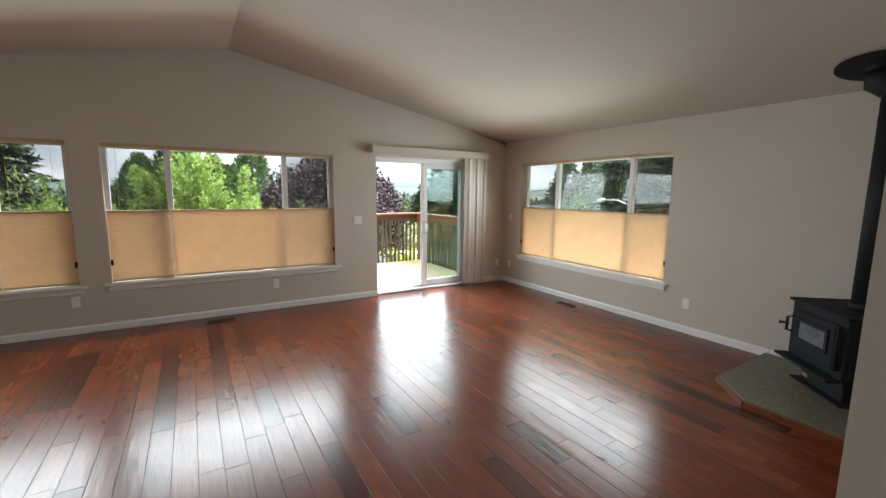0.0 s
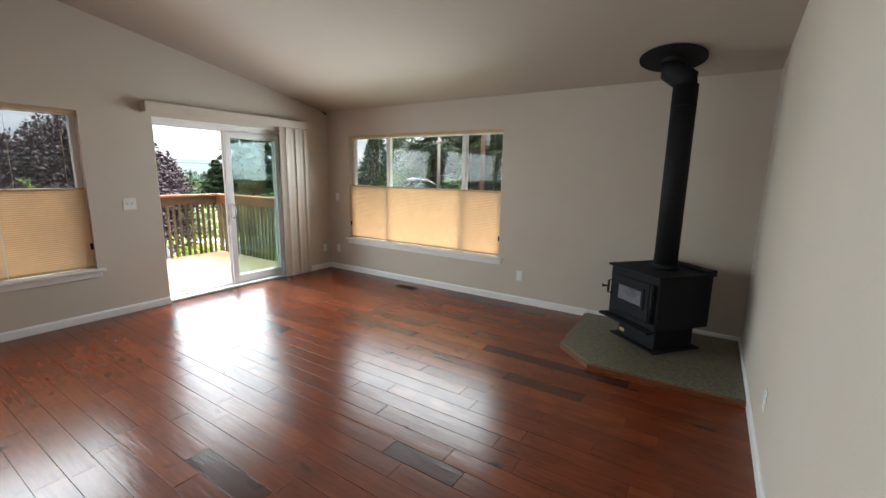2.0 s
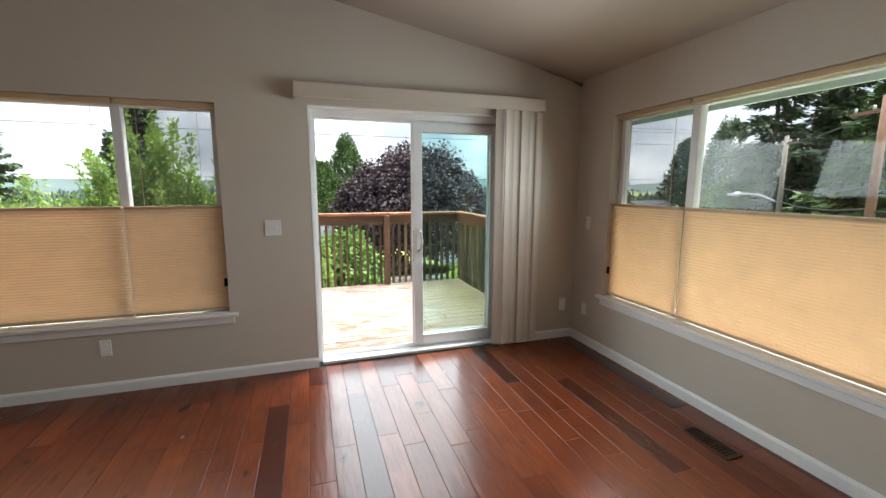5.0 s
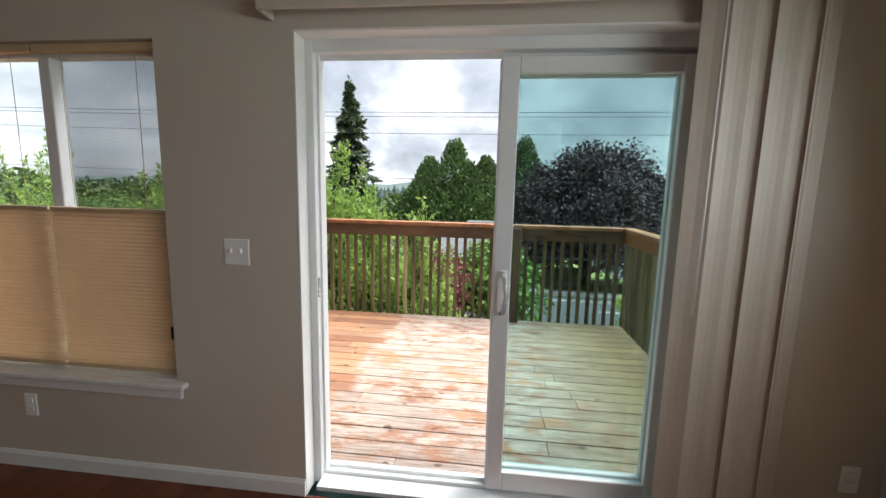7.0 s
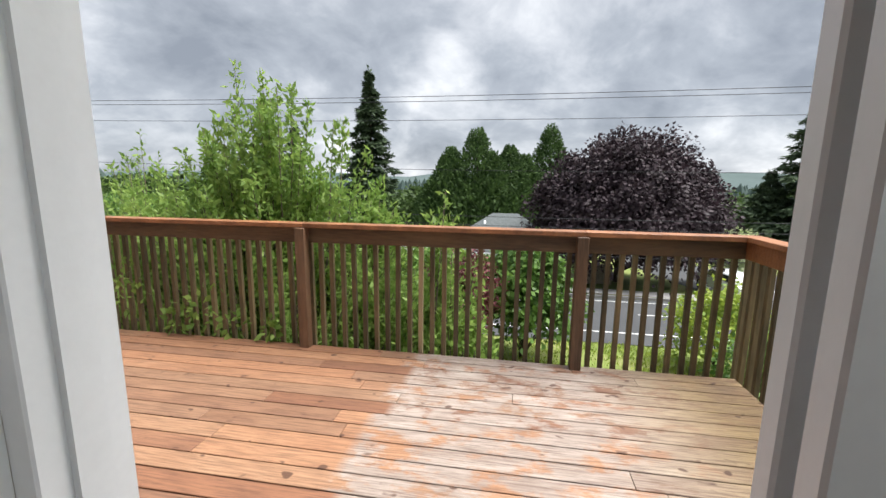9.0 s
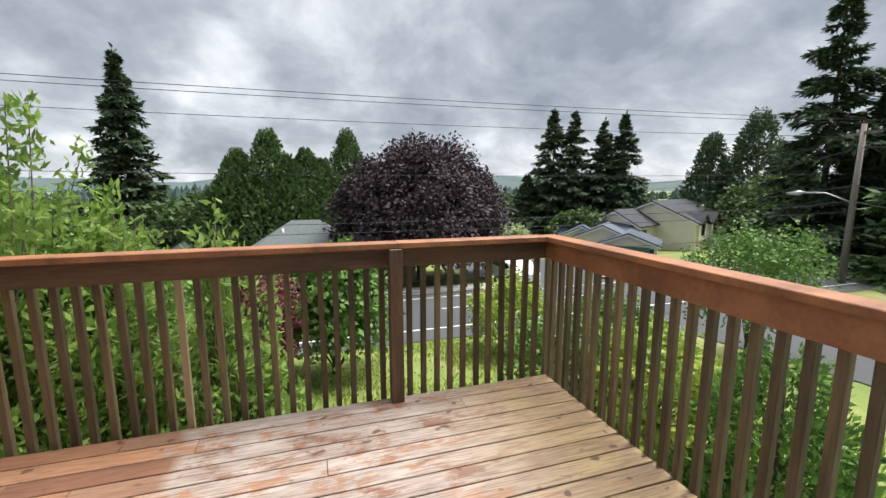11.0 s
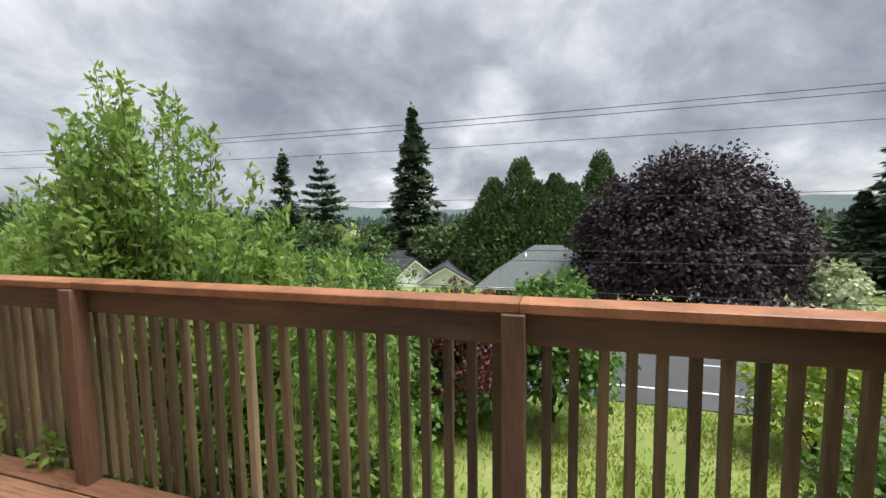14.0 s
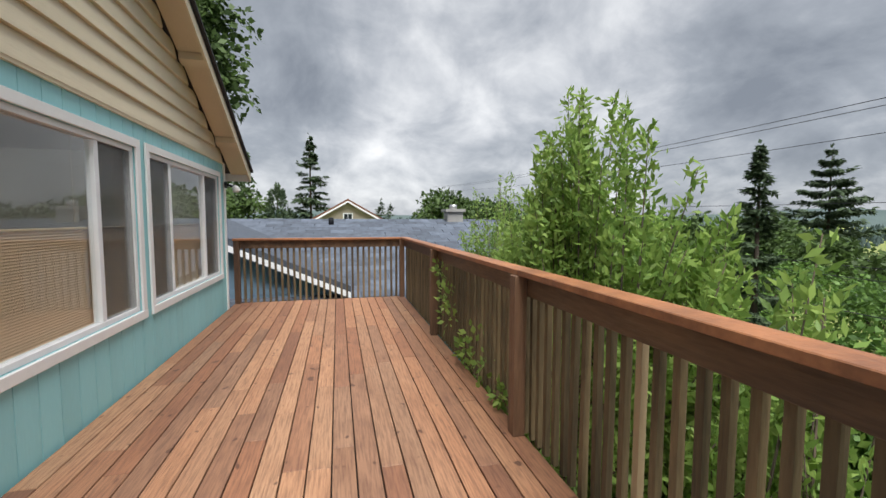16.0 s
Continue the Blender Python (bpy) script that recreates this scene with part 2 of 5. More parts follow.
def ground_mat(name):
    m, nt, p = shader(name)
    tc = nt.nodes.new("ShaderNodeTexCoord").outputs["Object"]
    a = node(nt, "ShaderNodeTexNoise", Scale=0.35, Detail=5.0, Roughness=0.65)
    b = node(nt, "ShaderNodeTexNoise", Scale=22.0, Detail=3.0)
    link(nt, tc, a.inputs["Vector"])
    link(nt, tc, b.inputs["Vector"])
    f = math_node(nt, "ADD", math_node(nt, "MULTIPLY", a.outputs[0], 0.7), math_node(nt, "MULTIPLY", b.outputs[0], 0.3))
    link(nt, ramp(nt, f, [(0.35, (0.125, 0.175, 0.04)), (0.5, (0.18, 0.225, 0.05)), (0.62, (0.31, 0.28, 0.13))]), p.inputs["Base Color"])
    p.inputs["Roughness"].default_value = 0.95
    return m


M_WALL = mat("wall_paint", (0.565, 0.512, 0.445), (0.545, 0.482, 0.41), 1.5, 0.75, 0.12, 140)
M_CEIL = mat("ceiling_paint", (0.48, 0.425, 0.365), (0.455, 0.402, 0.345), 1.2, 0.8, 0.2, 110)
M_WHITE = mat("white_trim_paint", (0.80, 0.80, 0.79), (0.75, 0.75, 0.74), 5, 0.4, 0.04)
M_VINYL = mat("white_vinyl", (0.78, 0.79, 0.80), (0.72, 0.73, 0.74), 3, 0.35, 0.03)
M_PLASTIC = mat("white_plastic", (0.82, 0.82, 0.80), (0.78, 0.78, 0.76), 8, 0.3, 0.02)
M_IVORY = mat("ivory_vane", (0.57, 0.50, 0.43), (0.52, 0.455, 0.39), 4, 0.5, 0.05)
M_RAIL = mat("tan_shade_rail", (0.55, 0.43, 0.26), (0.50, 0.38, 0.23), 6, 0.5, 0.03)
M_SHADE = shade_mat("cellular_fabric", (0.86, 0.70, 0.51), 0.54)
M_GLASS = glass_mat("clear_glass", (0.97, 0.99, 0.985), 2.1, 4.0)
M_DGLASS = glass_mat("green_tinted_glass", (0.82, 0.905, 0.90), 1.12, 4.5)
M_SCREEN = screen_mat("insect_screen", (0.03, 0.03, 0.034), 0.66)
M_FLOOR = floor_mat("stained_plank")
M_GAP = mat("dark_gap", (0.02, 0.012, 0.008), None, 5, 0.8, 0.0)
M_IRON = mat("black_stove_iron", (0.012, 0.0135, 0.017), (0.007, 0.008, 0.010), 14, 0.7, 0.12, 180, spec=0.2)
M_PIPE = mat("black_stovepipe", (0.012, 0.012, 0.014), (0.008, 0.008, 0.009), 9, 0.65, 0.05, 120, spec=0.2)
M_SGLASS = mat("sooty_glass", (0.16, 0.17, 0.20), (0.09, 0.10, 0.12), 7, 0.12, 0.0)
M_STONE = mat("granite_hearth", (0.21, 0.19, 0.135), (0.06, 0.055, 0.04), 55, 0.35, 0.1, 190)
M_WOODTRIM = mat("stained_wood_edge", (0.21, 0.07, 0.03), (0.13, 0.04, 0.018), 12, 0.4, 0.1)
M_BRASS = mat("brass", (0.62, 0.47, 0.2), None, 20, 0.3, 0.0, metal=1.0)
M_BROWNMETAL = mat("bronze_metal", (0.10, 0.055, 0.03), None, 20, 0.4, 0.0, metal=0.6)
M_CHROME = mat("satin_handle", (0.72, 0.72, 0.73), None, 20, 0.25, 0.0, metal=0.4)
M_DECK = deck_mat("worn_deck_board")
M_CAP = mat("red_stained_cap", (0.37, 0.155, 0.066), (0.19, 0.078, 0.036), 4, 0.5, 0.3, 40, stretch=(1, 1, 1), vary=0.12)
M_POST = mat("brown_stained_post", (0.20, 0.11, 0.062), (0.08, 0.043, 0.025), 7, 0.6, 0.4, 70, stretch=(1, 1, 0.12), vary=0.15)
M_BAL = mat("weathered_baluster", (0.185, 0.132, 0.068), (0.06, 0.042, 0.022), 8, 0.7, 0.4, 70, stretch=(1, 1, 0.1), vary=0.3)
M_RAILB = mat("brown_stained_rail", (0.165, 0.095, 0.05), (0.055, 0.032, 0.019), 5, 0.6, 0.35, 60, stretch=(0.15, 1, 1), vary=0.18)
M_BLUE = mat("turquoise_siding", (0.30, 0.60, 0.63), (0.27, 0.55, 0.58), 2, 0.6, 0.25, 70, stretch=(1, 1, 0.15), vary=0.03)
M_CREAM = mat("cream_lap_siding", (0.70, 0.61, 0.44), (0.64, 0.56, 0.40), 2, 0.6, 0.25, 60, stretch=(0.15, 1, 1), vary=0.04)
M_SHINGLE = mat("grey_shingle", (0.105, 0.125, 0.16), (0.055, 0.066, 0.088), 7, 0.9, 0.5, 60, vary=0.25)
M_SHINGLE2 = mat("green_grey_shingle", (0.135, 0.15, 0.15), (0.085, 0.098, 0.10), 5, 0.9, 0.4, 40, vary=0.1)
M_DARKROOF = mat("charcoal_roof", (0.055, 0.058, 0.065), (0.035, 0.037, 0.042), 3, 0.9, 0.4, 40)
M_REDROOF = mat("red_brown_roof", (0.20, 0.085, 0.055), (0.14, 0.06, 0.04), 3, 0.9, 0.3, 40)
M_HWHITE = mat("white_house_paint", (0.84, 0.85, 0.87), (0.77, 0.78, 0.80), 1, 0.7, 0.1)
M_HCREAM = mat("cream_house_paint", (0.74, 0.70, 0.60), (0.68, 0.64, 0.55), 1, 0.7, 0.1)
M_HBEIGE = mat("beige_house_paint", (0.36, 0.31, 0.24), (0.31, 0.27, 0.21), 1, 0.7, 0.1)
M_HBLUE = mat("blue_grey_siding", (0.20, 0.30, 0.40), (0.16, 0.25, 0.34), 1, 0.7, 0.1, vary=0.05)
M_GREEN = mat("green_garage_paint", (0.07, 0.19, 0.14), (0.055, 0.15, 0.11), 2, 0.6, 0.1)
M_WINDARK = mat("dark_window", (0.03, 0.035, 0.04), None, 3, 0.1, 0.0)
M_ASPHALT = mat("asphalt", (0.075, 0.077, 0.08), (0.05, 0.052, 0.055), 0.6, 0.85, 0.4, 40)
M_CONC = mat("concrete", (0.38, 0.37, 0.35), (0.28, 0.27, 0.26), 1.5, 0.85, 0.3, 50)
M_LINE = mat("road_paint", (0.75, 0.75, 0.73), (0.6, 0.6, 0.58), 4, 0.7, 0.1)
M_GROUND = ground_mat("lawn")
M_POLE = mat("grey_pole_wood", (0.24, 0.21, 0.18), (0.15, 0.13, 0.11), 3, 0.85, 0.3, 30, stretch=(1, 1, 0.1))
M_POLEB = mat("brown_pole_wood", (0.23, 0.12, 0.07), (0.15, 0.08, 0.05), 3, 0.85, 0.3, 30, stretch=(1, 1, 0.1))
M_WIRE = mat("cable_black", (0.03, 0.03, 0.035), None, 3, 0.6, 0.0)
M_METAL = mat("galvanised_metal", (0.5, 0.51, 0.52), None, 6, 0.4, 0.05, metal=0.7)
M_BARK = mat("bark", (0.11, 0.08, 0.055), (0.05, 0.038, 0.028), 9, 0.9, 0.6, 30, stretch=(1, 1, 0.2))
M_FENCE = mat("grey_fence_wood", (0.30, 0.26, 0.21), (0.20, 0.17, 0.14), 3, 0.85, 0.3, 30, vary=0.15)
M_MAT = mat("purple_doormat", (0.12, 0.06, 0.16), (0.5, 0.45, 0.52), 14, 0.95, 0.4, 60)
# distance haze is mixed into this colour, hence the blue-green
M_HILL = mat("hazed_hill_woods", (0.085, 0.12, 0.115), (0.06, 0.09, 0.088), 0.01, 0.95, 0.0)
L_FIR = leaf_mat("fir_needles", (0.115, 0.165, 0.082), (0.04, 0.066, 0.037), 0.2, 0.7)
L_CEDAR = leaf_mat("cedar_sprays", (0.11, 0.185, 0.055), (0.032, 0.062, 0.022), 0.22, 0.7)
L_MAPLE = leaf_mat("purple_maple_leaf", (0.07, 0.047, 0.056), (0.023, 0.015, 0.019), 0.15, 0.6)
L_WILLOW = leaf_mat("willow_leaf", (0.37, 0.50, 0.13), (0.15, 0.27, 0.06), 0.5, 0.45)
L_SHRUB = leaf_mat("shrub_leaf", (0.19, 0.33, 0.07), (0.045, 0.10, 0.025), 0.35, 0.45)
L_LIME = leaf_mat("lime_shrub_leaf", (0.48, 0.55, 0.09), (0.16, 0.27, 0.05), 0.4, 0.5)
L_RED = leaf_mat("red_maple_leaf", (0.25, 0.075, 0.085), (0.085, 0.028, 0.034), 0.35, 0.5)
L_DEC = leaf_mat("tree_leaf", (0.12, 0.19, 0.055), (0.035, 0.065, 0.02), 0.3, 0.55)
L_BLOSSOM = leaf_mat("white_blossom", (0.70, 0.72, 0.50), (0.25, 0.36, 0.12), 0.3, 0.6)
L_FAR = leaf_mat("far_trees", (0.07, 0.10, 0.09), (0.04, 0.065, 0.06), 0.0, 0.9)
L_GRASS = leaf_mat("grass_blade", (0.42, 0.50, 0.10), (0.19, 0.27, 0.05), 0.4, 0.7)


# ---- building blocks ----
def add_box(bm, x0, x1, y0, y1, z0, z1):
    v = [bm.verts.new(p) for p in ((x0, y0, z0), (x1, y0, z0), (x1, y1, z0), (x0, y1, z0), (x0, y0, z1), (x1, y0, z1), (x1, y1, z1), (x0, y1, z1))]
    for f in ((3, 2, 1, 0), (4, 5, 6, 7), (0, 1, 5, 4), (1, 2, 6, 5), (2, 3, 7, 6), (3, 0, 4, 7)):
        bm.faces.new([v[i] for i in f])


def boxes(*specs, bevel=0.0):
    bm = bmesh.new()
    for s in specs:
        add_box(bm, *s)
    if bevel:
        bmesh.ops.bevel(bm, geom=bm.edges[:], offset=bevel, segments=1, affect="EDGES", profile=0.5)
    return bm


def prism(pts, axis, a, b, bevel=0.0):
    """A polygon in the plane across the axis (x: y,z; y: x,z; z: x,y), drawn out from a to b."""
    bm = bmesh.new()
    put = {"x": lambda p, d: (d, p[0], p[1]), "y": lambda p, d: (p[0], d, p[1]), "z": lambda p, d: (p[0], p[1], d)}[axis]
    lo, hi = [bm.verts.new(put(p, a)) for p in pts], [bm.verts.new(put(p, b)) for p in pts]
    n = len(pts)
    bm.faces.new(lo[::-1])
    bm.faces.new(hi)
    for i in range(n):
        bm.faces.new((lo[i], lo[(i + 1) % n], hi[(i + 1) % n], hi[i]))
    bmesh.ops.recalc_face_normals(bm, faces=bm.faces[:])
    if bevel:
        bmesh.ops.bevel(bm, geom=bm.edges[:], offset=bevel, segments=1, affect="EDGES", profile=0.5)
    return bm


def tube(points, radii, sides=12, bm=None):
    """A round bar along points, with a radius at each."""
    bm = bm or bmesh.new()
    rings = []
    pts = [Vector(p) for p in points]
    for i, p in enumerate(pts):
        d = (pts[min(i + 1, len(pts) - 1)] - pts[max(i - 1, 0)]).normalized()
        u = d.orthogonal().normalized() if abs(d.z) < 0.99 else Vector((1, 0, 0))
        u = (u - d * u.dot(d)).normalized()
        w = d.cross(u)
        r = radii[i] if isinstance(radii, (list, tuple)) else radii
        rings.append([bm.verts.new(p + (u * math.cos(k * math.tau / sides) + w * math.sin(k * math.tau / sides)) * r) for k in range(sides)])
    for a, b in zip(rings, rings[1:]):
        for k in range(sides):
            f = bm.faces.new((a[k], a[(k + 1) % sides], b[(k + 1) % sides], b[k]))
            f.smooth = True
    bm.faces.new(rings[0][::-1])
    bm.faces.new(rings[-1])
    return bm


def mesh_of(name, bm, material):
    me = bpy.data.meshes.new(name)
    bm.to_mesh(me)
    bm.free()
    me.materials.append(material)
    return me


def part(name, bm, material, parent, label=""):
    """One mesh object under a thing or a part."""
    ob = new(name, mesh_of(name, bm, material) if isinstance(bm, bmesh.types.BMesh) else bm)
    ob.parent = parent
    if label:
        ob["label"] = label
    return ob


def thing(name, m, label, category, group="", kind=""):
    ob = new(name)
    ob.empty_display_size = 0.1
    ob.matrix_basis = m
    return tagged(ob, label, category, group, kind)


def solid(name, bm, material, label, category, kind="", m=None):
    """A thing of one mesh."""
    ob = new(name, mesh_of(name, bm, material))
    if m is not None:
        ob.matrix_basis = m
    return tagged(ob, label, category, "", kind)


def quads(name, verts, faces, material):
    me = bpy.data.meshes.new(name)
    me.from_pydata(verts.tolist() if hasattr(verts, "tolist") else verts, [], faces.tolist() if hasattr(faces, "tolist") else faces)
    me.materials.append(material)
    return me


def cells(u0, u1, z0, z1, holes):
    """The rectangles left of a wall's face when the holes are cut out."""
    us = sorted({u0, u1, *(h[0] for h in holes), *(h[1] for h in holes)})
    us = [u for u in us if u0 <= u <= u1]
    out = []
    for a, b in zip(us, us[1:]):
        cut = sorted((max(h[2], z0), min(h[3], z1)) for h in holes if h[0] < (a + b) / 2 < h[1])
        z = z0
        for lo, hi in cut:
            if lo > z:
                out.append((a, b, z, lo))
            z = max(z, hi)
        if z < z1:
            out.append((a, b, z, z1))
    return out

# ---- the room ----
NY, EX, WX, SY = 4.172, 4.475, -3.95, -4.6      # inner faces of the walls
RIDGE_X, RIDGE_Z, EAVE_Z = 0.27, 3.17, 2.39     # the vaulted ceiling
SLOPE = (RIDGE_Z - EAVE_Z) / (EX - RIDGE_X)
OUT = 4.33                                      # outer face of the deck-side wall
DECK_Z = -0.10
WIN_A = (-3.72, -1.27, 0.52, 2.03)              # x0, x1, z0, z1
WIN_B = (-1.00, 1.475, 0.52, 2.03)
WIN_E = (1.225, 3.73, 0.52, 2.03)               # y0, y1
DOOR = (2.095, 3.745, 0.0, 2.05)
ENTRY = (-2.75, -1.62, -1.30, 0.74)             # front door at the foot of the stairs
WIN_S = (-2.75, -1.62, 1.20, 2.16)


def ceil_z(x):
    return RIDGE_Z - SLOPE * abs(x - RIDGE_X)


wall_n = thing("wall_north", pose(0, 0, 0), "beige painted gable wall with windows and sliding door", "wall", kind="structure")
bm = boxes(*[(a, b, NY, 4.27, lo, hi) for a, b, lo, hi in cells(WX - 0.12, EX + 0.16, 0, 2.30, [WIN_A, WIN_B, DOOR])])
part("drywall", bm, M_WALL, wall_n)
part("gable", prism([(WX - 0.12, 2.30), (EX + 0.16, 2.30), (RIDGE_X, 3.5)], "y", NY, 4.27), M_WALL, wall_n)

wall_e = thing("wall_east", pose(0, 0, 0), "beige painted side wall with wide window", "wall", kind="structure")
bm = boxes(*[(EX, EX + 0.16, a, b, lo, hi) for a, b, lo, hi in cells(SY, NY - 0.002, -1.5, 2.55, [WIN_E, ENTRY, WIN_S])])
part("drywall", bm, M_WALL, wall_e)
solid("wall_west", boxes((WX - 0.12, WX, SY, NY - 0.002, 0, 2.6)), M_WALL, "plain beige painted wall", "wall", "structure")
solid("wall_south", boxes((WX, EX, SY - 0.12, SY, -1.5, 3.4)), M_WALL, "plain beige painted wall", "wall", "structure")
PY0, PY1, PX = -1.345, -1.232, 1.02               # partition beside the stairs
bm = prism([(PX, 0), (EX - 0.003, 0), (EX - 0.003, ceil_z(EX) + 0.05), (PX, ceil_z(PX) + 0.05)], "y", PY0, PY1)
solid("wall_partition", bm, M_WALL, "beige partition wall ending beside the stairs", "wall", "structure")
bm = prism([(WX - 0.02, ceil_z(WX)), (RIDGE_X, RIDGE_Z), (EX + 0.02, ceil_z(EX)), (EX + 0.02, ceil_z(EX) + 0.09), (RIDGE_X, RIDGE_Z + 0.09), (WX - 0.02, ceil_z(WX) + 0.09)], "y", SY - 0.05, NY + 0.05)
solid("ceiling", bm, M_CEIL, "vaulted ceiling in textured beige paint", "ceiling", "structure")

floor = thing("floor", pose(0, 0, 0), "glossy red-brown hand-scraped hardwood plank floor", "floor", kind="structure")
STAIR = (1.10, -2.75, -1.345)                    # x0, y0, y1 of the stairwell
bm = boxes((WX, EX, PY0, NY, -0.2, -0.012), (WX, STAIR[0], STAIR[1], PY0, -0.2, -0.012), (WX, EX, SY, STAIR[1], -0.2, -0.012))
part("subfloor", bm, M_GAP, floor)

stairs = thing("stairs", pose(0, 0, 0), "short flight of carpeted stairs down to the entry", "stairs", kind="structure")
for i in range(6):
    x = STAIR[0] + i * 0.26
    part("step", boxes((x, x + 0.29, STAIR[1], PY0, -0.186 * (i + 1) - 0.18, -0.186 * (i + 1)), bevel=0.008), M_IVORY, stairs)
part("landing", boxes((STAIR[0] + 1.56, EX - 0.002, STAIR[1], PY0, -1.45, -1.30)), M_CONC, stairs)
part("well_wall", boxes((STAIR[0] - 0.1, EX - 0.002, STAIR[1] - 0.1, STAIR[1], -1.5, 0.0), (STAIR[0], EX - 0.002, PY0, PY0 + 0.1, -1.5, -0.21)), M_WALL, stairs)
rail = thing("stair_handrail", pose(0, 0, 0), "cream wooden handrail on black bracket", "handrail")
part("bar", tube([(1.6, -1.47, 0.62), (2.9, -1.47, -0.17)], 0.028), M_IVORY, rail)
part("bracket", tube([(2.75, -1.347, -0.17), (2.75, -1.44, -0.16), (2.75, -1.47, -0.10)], 0.012, 8), M_IRON, rail, "black bracket")
door_s = thing("door_2", pose(0, 0, 0), "white frame of the open front door", "door", kind="structure")
part("frame", boxes((EX - 0.01, EX + 0.17, ENTRY[0], ENTRY[0] + 0.05, -1.3, 0.74), (EX - 0.01, EX + 0.17, ENTRY[1] - 0.05, ENTRY[1], -1.3, 0.74), (EX - 0.02, EX + 0.17, ENTRY[0] + 0.05, ENTRY[1] - 0.05, 0.66, 0.74)), M_WHITE, door_s)
wp = thing("window_4", pose(0, 0, 0), "white framed window above the front door", "window", kind="structure")
y0, y1 = WIN_S[:2]
part("frame", boxes((EX + 0.08, EX + 0.13, y0, y0 + 0.05, 1.2, 2.16), (EX + 0.08, EX + 0.13, y1 - 0.05, y1, 1.2, 2.16), (EX + 0.08, EX + 0.13, y0 + 0.05, y1 - 0.05, 1.2, 1.25), (EX + 0.08, EX + 0.13, y0 + 0.05, y1 - 0.05, 2.11, 2.16)), M_VINYL, wp)
g = part("pane", boxes((EX + 0.10, EX + 0.106, y0 + 0.05, y1 - 0.05, 1.25, 2.11)), M_GLASS, wp)
g.visible_shadow = False

base = thing("baseboard", pose(0, 0, 0), "white painted baseboard along the walls", "baseboard", kind="structure")


def skirting(a, b, at, axis, side):
    """A moulded board 9 cm high along one wall."""
    pts = [(0, 0), (0.014 * side, 0), (0.014 * side, 0.064), (0.006 * side, 0.079), (0, 0.081)]
    part("board", prism([(at + u, z + 0.001) for u, z in pts], axis, a, b), M_WHITE, base)


skirting(WX, DOOR[0], NY, "x", -1)
skirting(DOOR[1], EX - 0.015, NY, "x", -1)
skirting(0.13, NY, EX, "y", -1)
skirting(PY1 + 0.002, 0.12, EX, "y", -1)
skirting(PX, EX - 0.015, PY1, "x", 1)


# ---- windows and shades ----
def window(name, m, w, z0, z1, mull, label, casing):
    """A slider-fixed-slider vinyl window. Local x along the wall, y outwards from the inner face, mull: two upright bars."""
    win = thing(name, m, label, "window", kind="structure")
    a, b, f = -w / 2, w / 2, 0.045
    part("window_frame", boxes((a, b, 0.085, 0.15, z0, z0 + f), (a, b, 0.085, 0.15, z1 - f, z1), (a, a + f, 0.085, 0.15, z0 + f, z1 - f), (b - f, b, 0.085, 0.15, z0 + f, z1 - f), bevel=0.003), M_VINYL, win)
    for u in mull:
        part("mullion", boxes((u - 0.03, u + 0.03, 0.08, 0.146, z0 + f, z1 - f), bevel=0.004), M_VINYL, win)
    us = [a + f, mull[0] - 0.03, mull[0] + 0.03, mull[1] - 0.03, mull[1] + 0.03, b - f]
    for i in range(3):
        u0, u1 = us[2 * i], us[2 * i + 1]
        g = part("pane", boxes((u0, u1, 0.112, 0.118, z0 + f, z1 - f)), M_GLASS, win)
        g.visible_shadow = False
        if i != 1:
            s = part("insect_screen", boxes((u0, u1, 0.136, 0.138, z0 + f, z1 - f)), M_SCREEN, win, "dark insect screen")
            s.visible_shadow = False
    part("window_sill", boxes((a - 0.06, b + 0.06, -0.045, 0.0, z0 - 0.028, z0 - 0.002), (a + 0.001, b - 0.001, -0.002, 0.085, z0 - 0.02, z0 + 0.002), bevel=0.005), M_WHITE, win)
    part("apron", boxes((a - 0.03, b + 0.03, -0.016, 0.0, z0 - 0.085, z0 - 0.03), bevel=0.004), M_WHITE, win)
    if casing:
        c = 0.075
        for s in ((a - c, b + c, 0.162, 0.182, z1, z1 + c), (a - c, b + c, 0.162, 0.186, z0 - c, z0), (a - c, a, 0.162, 0.182, z0, z1), (b, b + c, 0.162, 0.182, z0, z1)):
            part("casing", boxes(s, bevel=0.003), M_WHITE, win)
    return win


